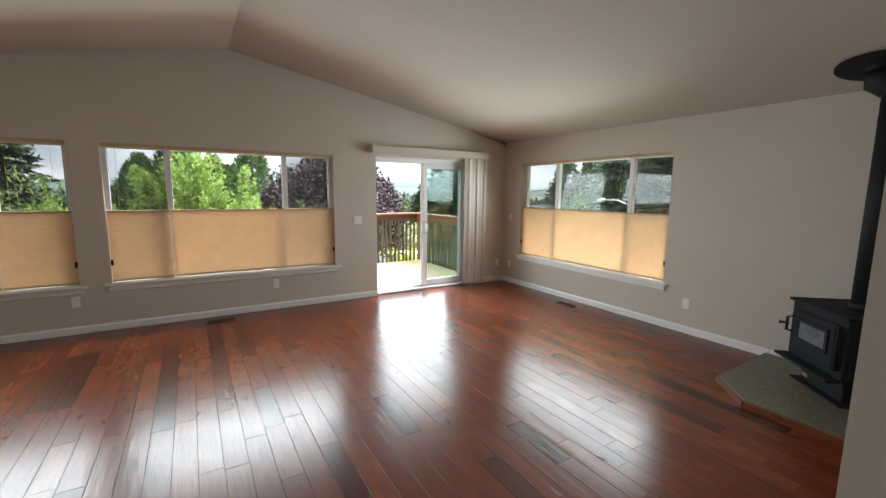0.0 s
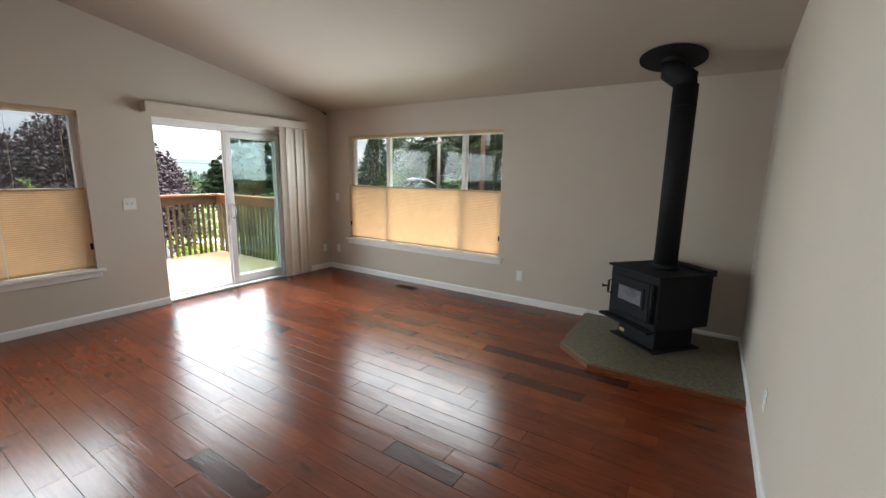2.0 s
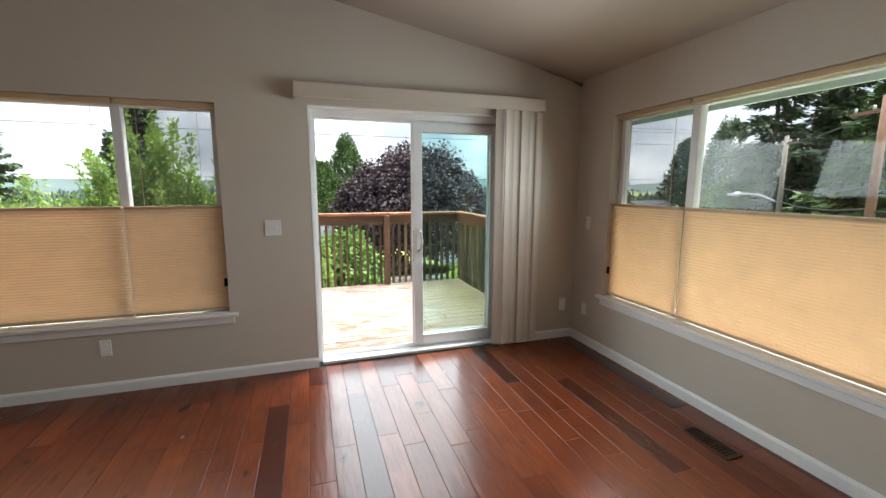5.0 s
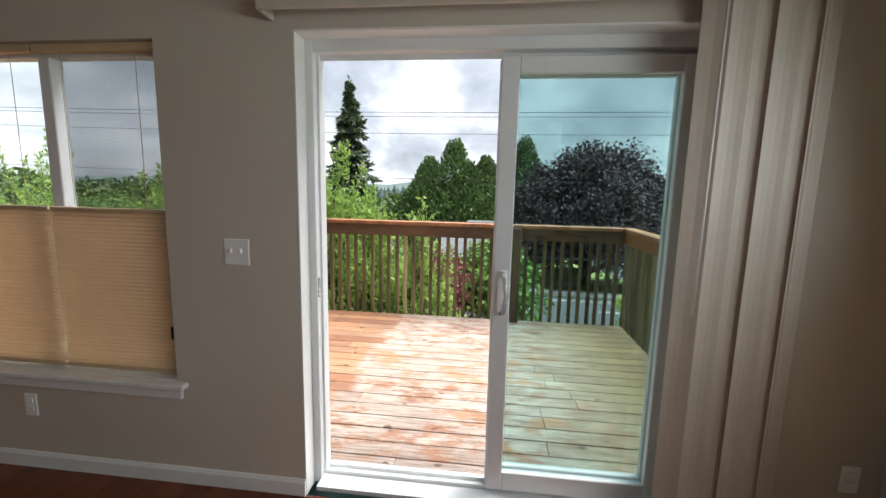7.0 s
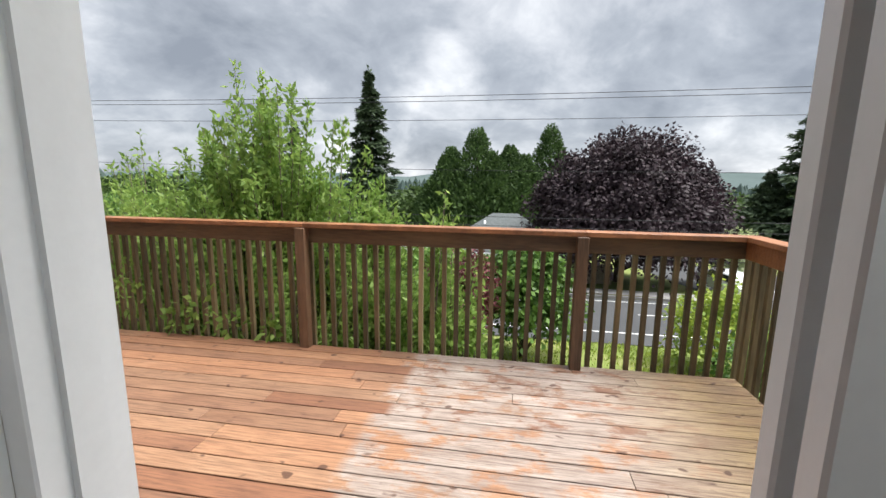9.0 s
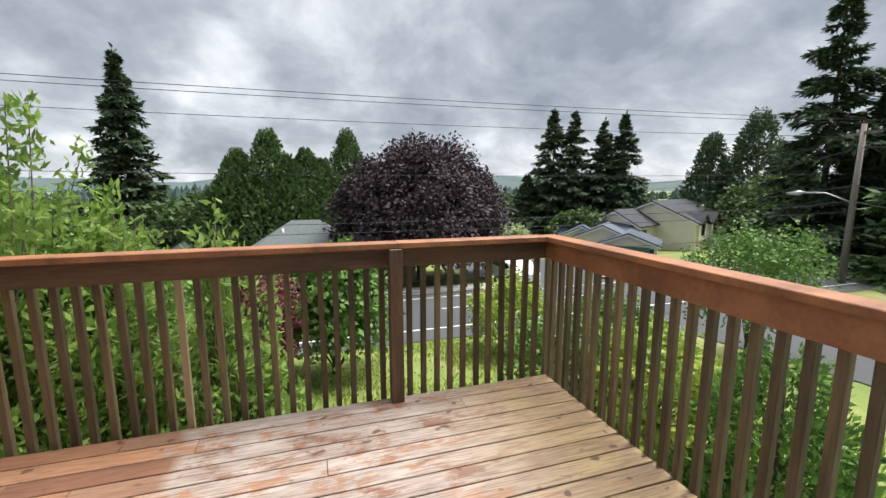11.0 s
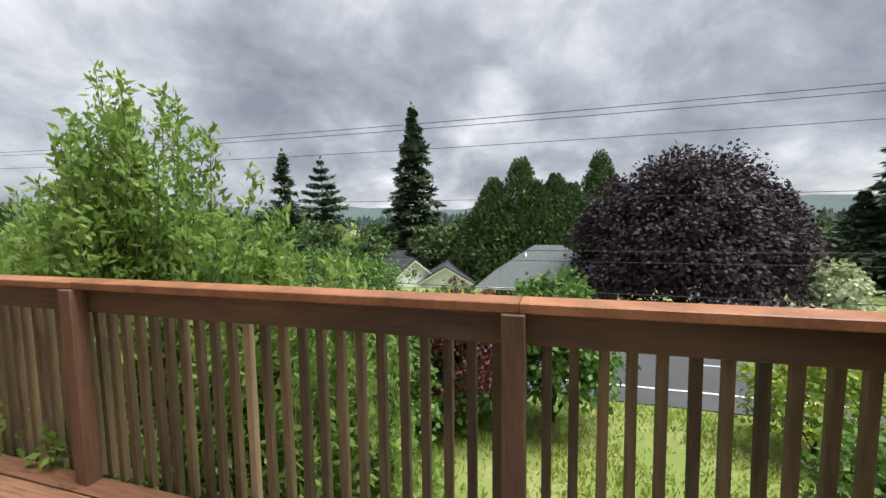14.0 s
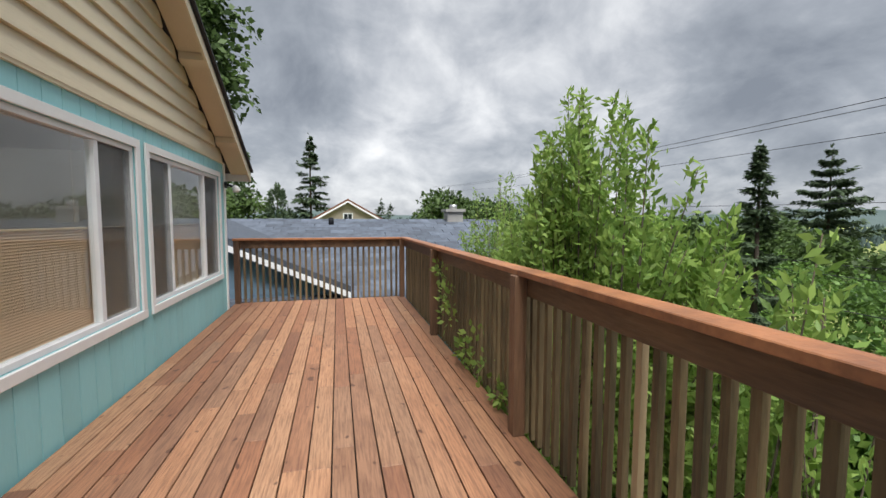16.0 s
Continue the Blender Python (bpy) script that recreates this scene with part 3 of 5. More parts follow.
def shade(m, u0, u1, z0, top, head, cord):
    """A top-down cellular shade lowered to about half: headrail, pleated fabric, rails and cords."""
    s = thing("cellular_shade", m, "tan pleated cellular shade covering the lower window half", "window shade", "cellular shades")
    part("headrail", boxes((u0, u1, 0.025, 0.068, head - 0.035, head), bevel=0.004), M_RAIL, s)
    part("top_rail", boxes((u0, u1, 0.030, 0.062, top - 0.018, top), bevel=0.003), M_RAIL, s)
    part("bottom_rail", boxes((u0, u1, 0.030, 0.062, z0, z0 + 0.02), bevel=0.003), M_RAIL, s)
    n = int((top - z0 - 0.038) / 0.0095) // 2 * 2
    zs = np.linspace(z0 + 0.02, top - 0.018, n + 1)
    v, f = [], []
    for layer, (ya, yb) in enumerate(((0.038, 0.0415), (0.055, 0.0515))):
        o = len(v)
        for i, z in enumerate(zs):
            y = ya if i % 2 == 0 else yb
            v += [(u0 + 0.002, y, z), (u1 - 0.002, y, z)]
        f += [(o + 2 * i, o + 2 * i + 1, o + 2 * i + 3, o + 2 * i + 2) for i in range(n)]
    part("fabric", quads("fabric", v, f, M_SHADE), None, s)
    for u in (u0 + 0.12, u1 - 0.12):
        part("cord", boxes((u - 0.001, u + 0.001, 0.044, 0.046, top, head - 0.035)), M_RAIL, s)
    if cord:
        part("cord_lock", boxes((u0 - 0.001 if cord < 0 else u1 - 0.022, u0 + 0.022 if cord < 0 else u1 + 0.001, 0.012, 0.028, z0 + 0.18, z0 + 0.24), bevel=0.003), M_IRON, s, "small black cord cleat")


def glazed(name, m, w, mull, label, casing):
    window(name, m, w, 0.52, 2.03, mull, label, casing)
    e = [-w / 2 + 0.004, mull[0] - 0.006, mull[0] + 0.006, mull[1] - 0.006, mull[1] + 0.006, w / 2 - 0.004]
    for i in range(3):
        shade(m, e[2 * i], e[2 * i + 1], 0.535, 1.315, 2.028, (-1, 0, 1)[i])


mid = (WIN_A[0] + WIN_A[1]) / 2
glazed("window_1", pose(mid, NY, 0), WIN_A[1] - WIN_A[0], (-3.07 - mid, -1.86 - mid), "wide three-part window in white vinyl", True)
mid = (WIN_B[0] + WIN_B[1]) / 2
glazed("window_2", pose(mid, NY, 0), WIN_B[1] - WIN_B[0], (-0.41 - mid, 0.86 - mid), "wide three-part window in white vinyl", True)
mid = (WIN_E[0] + WIN_E[1]) / 2
glazed("window_3", pose(EX, mid, 0, 0, 0, -90), WIN_E[1] - WIN_E[0], (mid - 3.03, mid - 1.79), "wide three-part window facing the street", False)

# sliding glass door
sl = thing("door_1", pose(0, 0, 0), "white sliding glass door standing half open", "sliding door", kind="structure")
d0, d1 = DOOR[0], DOOR[1]
part("frame", boxes((d0, d0 + 0.036, 4.262, 4.385, 0.0, 2.05), (d1 - 0.055, d1, 4.262, 4.385, 0.0, 2.05), (d0 + 0.036, d1 - 0.055, 4.262, 4.385, 1.995, 2.05), bevel=0.003), M_VINYL, sl)
part("track", boxes((d0 + 0.036, d0 + 0.046, 4.30, 4.345, 0.03, 1.995), (d0 + 0.036, d1 - 0.055, 4.315, 4.322, 1.975, 1.995)), M_VINYL, sl)
part("threshold", boxes((d0 + 0.036, d1 - 0.055, 4.20, 4.40, 0.002, 0.026), (d0 + 0.036, d1 - 0.055, 4.295, 4.302, 0.026, 0.045), (d0 + 0.036, d1 - 0.055, 4.345, 4.352, 0.026, 0.045), bevel=0.002), M_VINYL, sl)


def leaf(x0, x1, ya, yb, hand):
    p = part("door_panel", boxes((x0, x0 + 0.075, ya, yb, 0.046, 1.975), (x1 - 0.06, x1, ya, yb, 0.046, 1.975), (x0 + 0.075, x1 - 0.06, ya, yb, 1.905, 1.975), (x0 + 0.075, x1 - 0.06, ya, yb, 0.046, 0.135), bevel=0.004), M_VINYL, sl)
    g = part("pane", boxes((x0 + 0.075, x1 - 0.06, (ya + yb) / 2 - 0.003, (ya + yb) / 2 + 0.003, 0.135, 1.905)), M_DGLASS, p, "greenish reflective glass")
    g.visible_shadow = False
    if hand:
        part("handle", tube([(x0 + 0.038, ya, 0.90), (x0 + 0.045, ya - 0.045, 0.915), (x0 + 0.058, ya - 0.055, 0.99), (x0 + 0.045, ya - 0.045, 1.065), (x0 + 0.038, ya, 1.08)], [0.012, 0.011, 0.011, 0.011, 0.012], 8), M_CHROME, p, "curved white metal pull handle")
        part("latch_plate", boxes((x0 + 0.018, x0 + 0.058, ya - 0.006, ya + 0.001, 0.885, 1.095), bevel=0.003), M_PLASTIC, p)
        part("lock_edge", boxes((x0 - 0.002, x0 + 0.001, ya + 0.010, ya + 0.026, 0.80, 1.10)), M_CHROME, p)


leaf(2.925, 3.69, 4.277, 4.312, True)
leaf(2.92, 3.69, 4.330, 4.362, False)
part("strike", boxes((d0 + 0.033, d0 + 0.041, 4.27, 4.286, 0.93, 1.02)), M_CHROME, sl, "metal latch strike")
part("jamb_lining", boxes((d0 - 0.004, d0 + 0.002, NY - 0.002, 4.262, 0.0, 2.05), (d0 + 0.002, d1, NY - 0.002, 4.262, 2.044, 2.052), (d1 - 0.002, d1 + 0.004, NY - 0.002, 4.262, 0, 2.05)), M_WHITE, sl)

val = thing("blind_valance", pose(0, 0, 0), "long ivory valance over the sliding door", "valance")
part("front", boxes((2.0, 4.04, 4.058, 4.072, 2.085, 2.19), bevel=0.004), M_IVORY, val)
part("return_end", boxes((2.0, 2.012, 4.072, NY - 0.001, 2.085, 2.19)), M_IVORY, val)
part("return_end", boxes((4.028, 4.04, 4.072, NY - 0.001, 2.085, 2.19)), M_IVORY, val)
part("track", boxes((2.05, 4.02, 4.09, 4.13, 2.12, 2.15)), M_VINYL, val)
vb = thing("vertical_blind", pose(0, 0, 0), "ivory vertical blind vanes stacked beside the door", "vertical blind")
for x, y, turn in ((3.645, 4.108, -20), (3.725, 4.100, 5), (3.80, 4.106, -3), (3.875, 4.098, 4), (3.945, 4.104, -4), (4.012, 4.112, 24)):
    sw = 0.0445
    bm = prism([(-sw, -0.004), (-sw * 0.5, 0.001), (0, 0.003), (sw * 0.5, 0.001), (sw, -0.004), (sw, -0.0025), (sw * 0.5, 0.0025), (0, 0.0045), (-sw * 0.5, 0.0025), (-sw, -0.0025)], "z", 0.035, 2.12)
    part("vane", bm, M_IVORY, vb).matrix_basis = pose(x, y, 0, 0, 0, turn)
wand = part("wand", tube([(3.655, 4.06, 2.10), (3.65, 4.055, 1.0)], 0.005, 6), M_PLASTIC, vb, "clear tilt wand")


# ---- wall plates, floor vents ----
def plate(name, m, toggles, label, category):
    p = thing(name, m, label, category, group="wall plates")
    w = 0.035 + 0.023 * (max(toggles, 1) - 1)
    part("cover", boxes((-w, w, -0.007, 0.0, -0.058, 0.058), bevel=0.003), M_PLASTIC, p)
    if toggles:
        for i in range(toggles):
            x = (i - (toggles - 1) / 2) * 0.046
            part("toggle", boxes((x - 0.005, x + 0.005, -0.020, -0.006, -0.004, 0.016), bevel=0.002), M_PLASTIC, p)
    else:
        for z in (-0.02, 0.02):
            part("socket", boxes((-0.016, 0.016, -0.0095, -0.006, z - 0.014, z + 0.014), bevel=0.003), M_PLASTIC, p)
    return p


plate("light_switch", pose(1.808, NY, 1.143), 2, "white double light switch beside the sliding door", "light switch")
plate("wall_outlet", pose(0.68, NY, 0.335), 0, "white wall outlet below the window", "outlet")
plate("wall_outlet", pose(-1.32, NY, 0.35), 0, "white wall outlet below the window", "outlet")
plate("wall_outlet", pose(4.36, NY, 0.33), 0, "white wall outlet near the corner", "outlet")
plate("wall_outlet", pose(EX, 0.945, 0.335, 0, 0, -90), 0, "white wall outlet near the stove", "outlet")
plate("wall_outlet", pose(EX, 3.98, 0.33, 0, 0, -90), 0, "white wall outlet near the corner", "outlet")
plate("light_switch", pose(EX, 3.98, 1.13, 0, 0, -90), 1, "white light switch near the corner", "light switch")
plate("light_switch", pose(1.16, PY1, 1.22, 0, 0, 180), 1, "white light switch at the end of the partition", "light switch")
plate("wall_outlet", pose(2.6, PY1, 0.36, 0, 0, 180), 0, "white wall outlet on the partition", "outlet")


def vent(x, y, rz):
    v = thing("floor_vent", pose(x, y, 0.001, 0, 0, rz), "bronze metal floor register in the planks", "floor vent", "floor vents")
    part("rim", boxes((-0.15, 0.15, -0.06, -0.045, 0, 0.006), (-0.15, 0.15, 0.045, 0.06, 0, 0.006), (-0.15, -0.135, -0.045, 0.045, 0, 0.006), (0.135, 0.15, -0.045, 0.045, 0, 0.006)), M_BROWNMETAL, v)
    for i in range(14):
        part("slat", boxes((-0.13 + i * 0.0195, -0.124 + i * 0.0195, -0.045, 0.045, 0, 0.005)), M_BROWNMETAL, v)
    # flat near-black plate paints the dark of the duct below the slats
    part("well", boxes((-0.135, 0.135, -0.045, 0.045, -0.001, 0.001)), M_GAP, v)


vent(4.21, 2.44, 90)
vent(0.02, 3.93, 0)
solid("wall_nail", tube([(EX, 0.33, 0.9), (EX - 0.02, 0.33, 0.902)], 0.004, 6), M_METAL, "small steel nail stuck in the wall", "nail")

# ---- the wood stove on its hearth ----
hearth = thing("hearth_pad", pose(0, 0, 0), "speckled grey-brown stone hearth pad with wood edge", "hearth")
HP = [(EX - 0.015, PY1 + 0.016), (EX - 0.015, 0.14), (3.485, 0.108), (3.205, -0.20), (3.235, PY1 + 0.016)]
part("slab", prism(HP, "z", 0.0, 0.045, 0.003), M_STONE, hearth)
for (ax, ay), (bx, by) in zip(HP[1:], HP[2:]):
    d = Vector((bx - ax, by - ay, 0))
    n = Vector((d.y, -d.x, 0)).normalized() * -0.02
    if n.dot(Vector((ax - 4.2, ay + 0.6, 0))) < 0:
        n = -n
    part("edge_trim", prism([(ax, ay), (bx, by), (bx + n.x, by + n.y), (ax + n.x, ay + n.y)], "z", 0.0, 0.038, 0.002), M_WOODTRIM, hearth, "red-brown wooden edge strip")

turn_s = math.degrees(math.atan2(-0.445, -0.38)) + 180   # local x runs along the front towards the wall
stove = thing("wood_stove", pose(4.035, -0.555, 0.045, 0, 0, turn_s), "black cast-iron wood stove on a pedestal", "wood stove")
# local: +y points out of the front
F, HW = 0.285, 0.29
part("body", boxes((-HW, HW, -F, F - 0.012, 0.205, 0.655), bevel=0.008), M_IRON, stove)
part("top_plate", boxes((-HW - 0.018, HW + 0.018, -F - 0.01, F + 0.012, 0.655, 0.675), bevel=0.004), M_IRON, stove)
part("rear_shelf", boxes((-HW - 0.018, HW + 0.018, -F - 0.01, -F + 0.08, 0.675, 0.705), bevel=0.004), M_IRON, stove)
part("ash_lip", prism([(-HW, F - 0.012), (HW, F - 0.012), (HW + 0.01, F + 0.085), (-HW - 0.01, F + 0.085)], "z", 0.19, 0.212, 0.004), M_IRON, stove)
part("pedestal", boxes((-0.22, 0.22, -0.21, 0.20, 0.012, 0.205), bevel=0.006), M_IRON, stove)
part("foot_plate", boxes((-0.27, 0.27, -0.25, 0.25, 0.0, 0.014), bevel=0.004), M_IRON, stove)
part("badge", boxes((0.14, 0.20, 0.200, 0.203, 0.045, 0.075)), M_BRASS, stove, "small brass maker's plate")
dr = part("door", boxes((-0.225, 0.225, F - 0.012, F + 0.018, 0.265, 0.60), bevel=0.012), M_IRON, stove)
part("door_rim", boxes((-0.17, 0.17, F + 0.018, F + 0.03, 0.515, 0.545), (-0.17, 0.17, F + 0.018, F + 0.03, 0.355, 0.385), (-0.17, -0.14, F + 0.018, F + 0.03, 0.385, 0.515), (0.14, 0.17, F + 0.018, F + 0.03, 0.385, 0.515), bevel=0.003), M_IRON, dr)
part("glass", boxes((-0.14, 0.14, F + 0.017, F + 0.022, 0.385, 0.515)), M_SGLASS, dr, "grey soot-clouded glass")
part("hinge", tube([(-0.245, F + 0.012, 0.27), (-0.245, F + 0.012, 0.60)], 0.014, 8), M_IRON, dr)
part("handle", tube([(0.245, F, 0.40), (0.245, F + 0.045, 0.41), (0.245, F + 0.045, 0.52), (0.245, F, 0.53)], 0.011, 8), M_IRON, dr)
part("knob", tube([(0.245, F + 0.03, 0.465), (0.275, F + 0.075, 0.465), (0.28, F + 0.085, 0.465)], [0.008, 0.010, 0.018], 10), M_IRON, dr)
part("damper_rod", tube([(0.16, -F + 0.07, 0.69), (0.24, -F + 0.07, 0.715), (0.27, -F + 0.07, 0.69)], 0.008, 8), M_IRON, stove)
PX0, PY_ = 4.02, -0.590
pipe = thing("stovepipe", pose(PX0, PY_, 0.72), "black metal stovepipe rising with an offset to the ceiling", "stovepipe")
part("collar", tube([(0, 0, 0), (0, 0, 0.05)], 0.105, 28), M_PIPE, pipe)
part("pipe", tube([(0, 0, 0.04), (0, 0, 1.53)], 0.094, 28), M_PIPE, pipe)
part("seam_ring", tube([(0, 0, 1.36), (0, 0, 1.375)], 0.0965, 28), M_PIPE, pipe)
part("elbow", tube([(0, 0, 1.50), (0, 0, 1.565), (-0.005, 0.115, 1.655), (-0.005, 0.115, 1.71)], [0.094, 0.097, 0.097, 0.094], 28), M_PIPE, pipe)
part("upper_pipe", tube([(-0.005, 0.115, 1.70), (-0.005, 0.115, 1.80)], 0.080, 28), M_PIPE, pipe)
disc = part("ceiling_plate", tube([(0, 0, -0.012), (0, 0, 0.0)], 0.25, 40), M_PIPE, pipe, "round black ceiling plate")
disc.matrix_basis = pose(-0.005, 0.115, ceil_z(PX0) - 0.72 - 0.006, 0, math.degrees(math.atan(SLOPE)), 0)

# ---- the house outside ----
RS, RZ0, RX0 = 0.506, 2.10, -4.50               # roof slope and the eave's lower edge
RTOP = RZ0 + RS * (RIDGE_X - RX0)
roof = thing("roof", pose(0, 0, 0), "dark shingled gable roof with white fascia", "roof", kind="structure")
for s in (1, -1):
    def at(x, z):
        return (x, z) if s > 0 else (2 * RIDGE_X - x, z)
    part("roof_deck", prism([at(RX0, RZ0 + 0.06), at(RIDGE_X, RTOP + 0.06), at(RIDGE_X, RTOP + 0.10), at(RX0, RZ0 + 0.10)], "y", SY - 0.5, 4.66), M_DARKROOF, roof)
    part("shingles", prism([at(RX0 - 0.03, RZ0 + 0.085), at(RIDGE_X, RTOP + 0.101), at(RIDGE_X, RTOP + 0.13), at(RX0 - 0.03, RZ0 + 0.115)], "y", SY - 0.52, 4.70), M_DARKROOF, roof)
    part("soffit", prism([at(RX0 + 0.02, RZ0 + 0.045), at(RIDGE_X, RTOP + 0.035), at(RIDGE_X, RTOP + 0.058), at(RX0 + 0.02, RZ0 + 0.068)], "y", OUT + 0.02, 4.63), M_CREAM, roof, "cream painted soffit")
    part("fascia", prism([at(RX0, RZ0 - 0.07), at(RIDGE_X, RTOP - 0.07), at(RIDGE_X, RTOP + 0.085), at(RX0, RZ0 + 0.085)], "y", 4.632, 4.66), M_CREAM, roof, "pale painted bargeboard")
    part("eave_board", prism([at(RX0 - 0.022, RZ0 - 0.07), at(RX0 - 0.002, RZ0 - 0.07), at(RX0 - 0.002, RZ0 + 0.085), at(RX0 - 0.022, RZ0 + 0.085)], "y", SY - 0.5, 4.66), M_WHITE, roof)
    for k in (-3.6, -2.2, -0.9):
        z = RZ0 + RS * (k - RX0)
        part("lookout", prism([at(k - 0.05, z - 0.08), at(k + 0.05, z - 0.03), at(k + 0.05, z + 0.05), at(k - 0.05, z)], "y", OUT + 0.03, 4.63), M_CREAM, roof)

cladding = thing("wall_deck_side", pose(0, 0, 0), "turquoise grooved siding below cream lap siding", "house wall", kind="structure")
X0, X1, BAND = WX - 0.12, EX + 0.16, 2.27
holes = [(a - 0.002, b + 0.002, c - 0.002, d + 0.002) for a, b, c, d in (WIN_A, WIN_B, DOOR)]
part("sheathing", boxes(*[(a, b, 4.272, 4.312, lo, hi) for a, b, lo, hi in cells(X0, X1, -0.3, BAND, holes)]), M_BLUE, cladding)
part("sheathing", prism([(X0, BAND), (X1, BAND), (X1, RZ0 + RS * (X0 - RX0)), (RIDGE_X, RTOP - 0.02), (X0, RZ0 + RS * (X0 - RX0))], "y", 4.272, 4.312), M_CREAM, cladding)
x = X0
while x < X1 - 0.01:
    b = min(x + 0.203, X1)
    cut = [h for h in holes if h[0] < b and h[1] > x]
    for a1, b1, lo, hi in cells(x, b, -0.28, BAND, [(max(h[0], x), min(h[1], b), h[2], h[3]) for h in cut]):
        if b1 - a1 > 0.012:
            part("siding_board", boxes((a1 + 0.004, b1 - 0.004, 4.313, OUT, lo, hi)), M_BLUE, cladding)
    x = b
part("band", boxes((X0, X1, 4.313, OUT + 0.022, BAND - 0.012, BAND + 0.012)), M_CREAM, cladding)
z = BAND + 0.012
while z < RTOP - 0.3:
    hw = RIDGE_X - max(X0, RX0 + (z + 0.10 - RZ0) / RS)
    if hw < 0.15:
        break
    part("lap_board", prism([(4.313, z), (OUT + 0.028, z), (OUT + 0.026, z + 0.02), (4.322, z + 0.2), (4.313, z + 0.2)], "x", RIDGE_X - hw, RIDGE_X + hw), M_CREAM, cladding)
    z += 0.186
part("corner_trim", boxes((X0 - 0.022, X0 + 0.055, OUT, OUT + 0.022, -0.3, BAND), (X0 - 0.022, X0, 4.10, OUT, -0.3, BAND), bevel=0.003), M_WHITE, cladding)
for u0, u1, v0, v1 in ((d0 - 0.075, d0, 0, 2.12), (d1, d1 + 0.075, 0, 2.12), (d0, d1, 2.05, 2.12)):
    part("door_casing", boxes((u0, u1, OUT + 0.003, OUT + 0.024, v0, v1), bevel=0.003), M_WHITE, cladding)
part("base_wall", boxes((X0, X1, 4.18, 4.30, -3.3, -0.3), (X1 - 0.10, X1, SY - 0.12, 4.18, -3.3, -1.55), (X0, X0 + 0.1, SY - 0.12, 4.18, -3.3, -0.01), (X0 + 0.1, X1 - 0.1, SY - 0.12, SY - 0.02, -3.3, -1.55)), M_BLUE, cladding)
part("side_cladding", boxes(*[(EX + 0.162, EX + 0.18, a, b, lo, hi) for a, b, lo, hi in cells(SY, 4.33, -1.55, 2.4, [WIN_E, ENTRY, WIN_S])]), M_BLUE, cladding)
lampx = -4.02
pl = thing("porch_light", pose(lampx, OUT + 0.03, 1.93), "small black outdoor flood light by the corner", "outdoor lamp")
part("mount", tube([(0, 0, 0), (0, 0.03, 0)], 0.055, 16), M_IRON, pl)
part("arm", tube([(0, 0.03, 0), (-0.01, 0.09, -0.01), (-0.03, 0.13, -0.02)], 0.02, 8), M_IRON, pl)
part("bulb", tube([(-0.03, 0.12, -0.01), (-0.04, 0.15, -0.05), (-0.045, 0.17, -0.10), (-0.045, 0.172, -0.12)], [0.03, 0.055, 0.06, 0.03], 14), M_PLASTIC, pl, "white frosted bulb")

# ---- the deck ----
DX0, DX1, DY1 = -4.50, 4.46, 7.375
deck = thing("deck", pose(0, 0, 0), "red-stained wooden deck, worn bare before the door", "deck", kind="structure")
part("joists", boxes(*[(DX0 + 0.02 + i * 0.4, DX0 + 0.06 + i * 0.4, OUT + 0.04, DY1 - 0.045, DECK_Z - 0.22, DECK_Z - 0.042) for i in range(23)]), M_POST, deck)
# added sheet, no real part: paints the shade in the gaps between boards
part("underlay", boxes((DX0 + 0.05, DX1 - 0.05, OUT + 0.03, DY1 - 0.05, DECK_Z - 0.0412, DECK_Z - 0.0392)), M_GAP, deck)
part("rim_board", boxes((DX0, DX1, DY1 - 0.043, DY1 - 0.003, DECK_Z - 0.26, DECK_Z - 0.041)), M_POST, deck)
part("rim_board", boxes((DX1 - 0.04, DX1, OUT + 0.02, DY1 - 0.045, DECK_Z - 0.26, DECK_Z - 0.041)), M_POST, deck)
part("rim_board", boxes((DX0, DX0 + 0.04, OUT + 0.02, DY1 - 0.045, DECK_Z - 0.26, DECK_Z - 0.041)), M_POST, deck)
for x in (-4.3, -1.3, 1.5, 4.2):
    part("support_post", boxes((x - 0.07, x + 0.07, 7.1, 7.24, -3.4, DECK_Z - 0.222)), M_POST, deck)

CAPZ0, CAPZ1 = 1.005, 1.043
railing = thing("deck_railing", pose(0, 0, 0), "stained wooden deck railing with square balusters", "railing")


def bar(name, s, material, label=""):
    return part(name, boxes(s, bevel=0.004), material, railing, label)


for x in (-4.44, -1.72, 0.83, 3.22):
    bar("post", (x - 0.045, x + 0.045, 7.25, 7.338, DECK_Z, CAPZ0 - 0.001), M_POST)
bar("post", (-4.50 + 0.003, -4.41, OUT + 0.03, OUT + 0.12, DECK_Z, CAPZ0 - 0.001), M_POST)
bar("post", (4.37, 4.458, OUT + 0.03, OUT + 0.12, DECK_Z, CAPZ0 - 0.001), M_POST)
for a, b in ((-4.46, -1.72), (-1.72, 0.83), (0.83, 3.22), (3.22, 4.42)):
    bar("top_rail", (a + 0.002, b - 0.002, 7.340, 7.376, 0.865, CAPZ0 - 0.001), M_RAILB)
bar("top_rail", (4.422, 4.458, OUT + 0.03, 7.376, 0.865, CAPZ0 - 0.001), M_CAP, "red-brown stained rail board")
bar("top_rail", (-4.498, -4.462, OUT + 0.03, 7.376, 0.865, CAPZ0 - 0.001), M_RAILB)
for a, b in ((-4.39, -1.70), (-1.70, 0.85), (0.85, 3.24), (3.24, 4.385)):
    bar("cap", (a + 0.001, b - 0.001, 7.272, 7.412, CAPZ0, CAPZ1 + 0.002 * (a > 0)), M_CAP, "orange-red stained cap board")
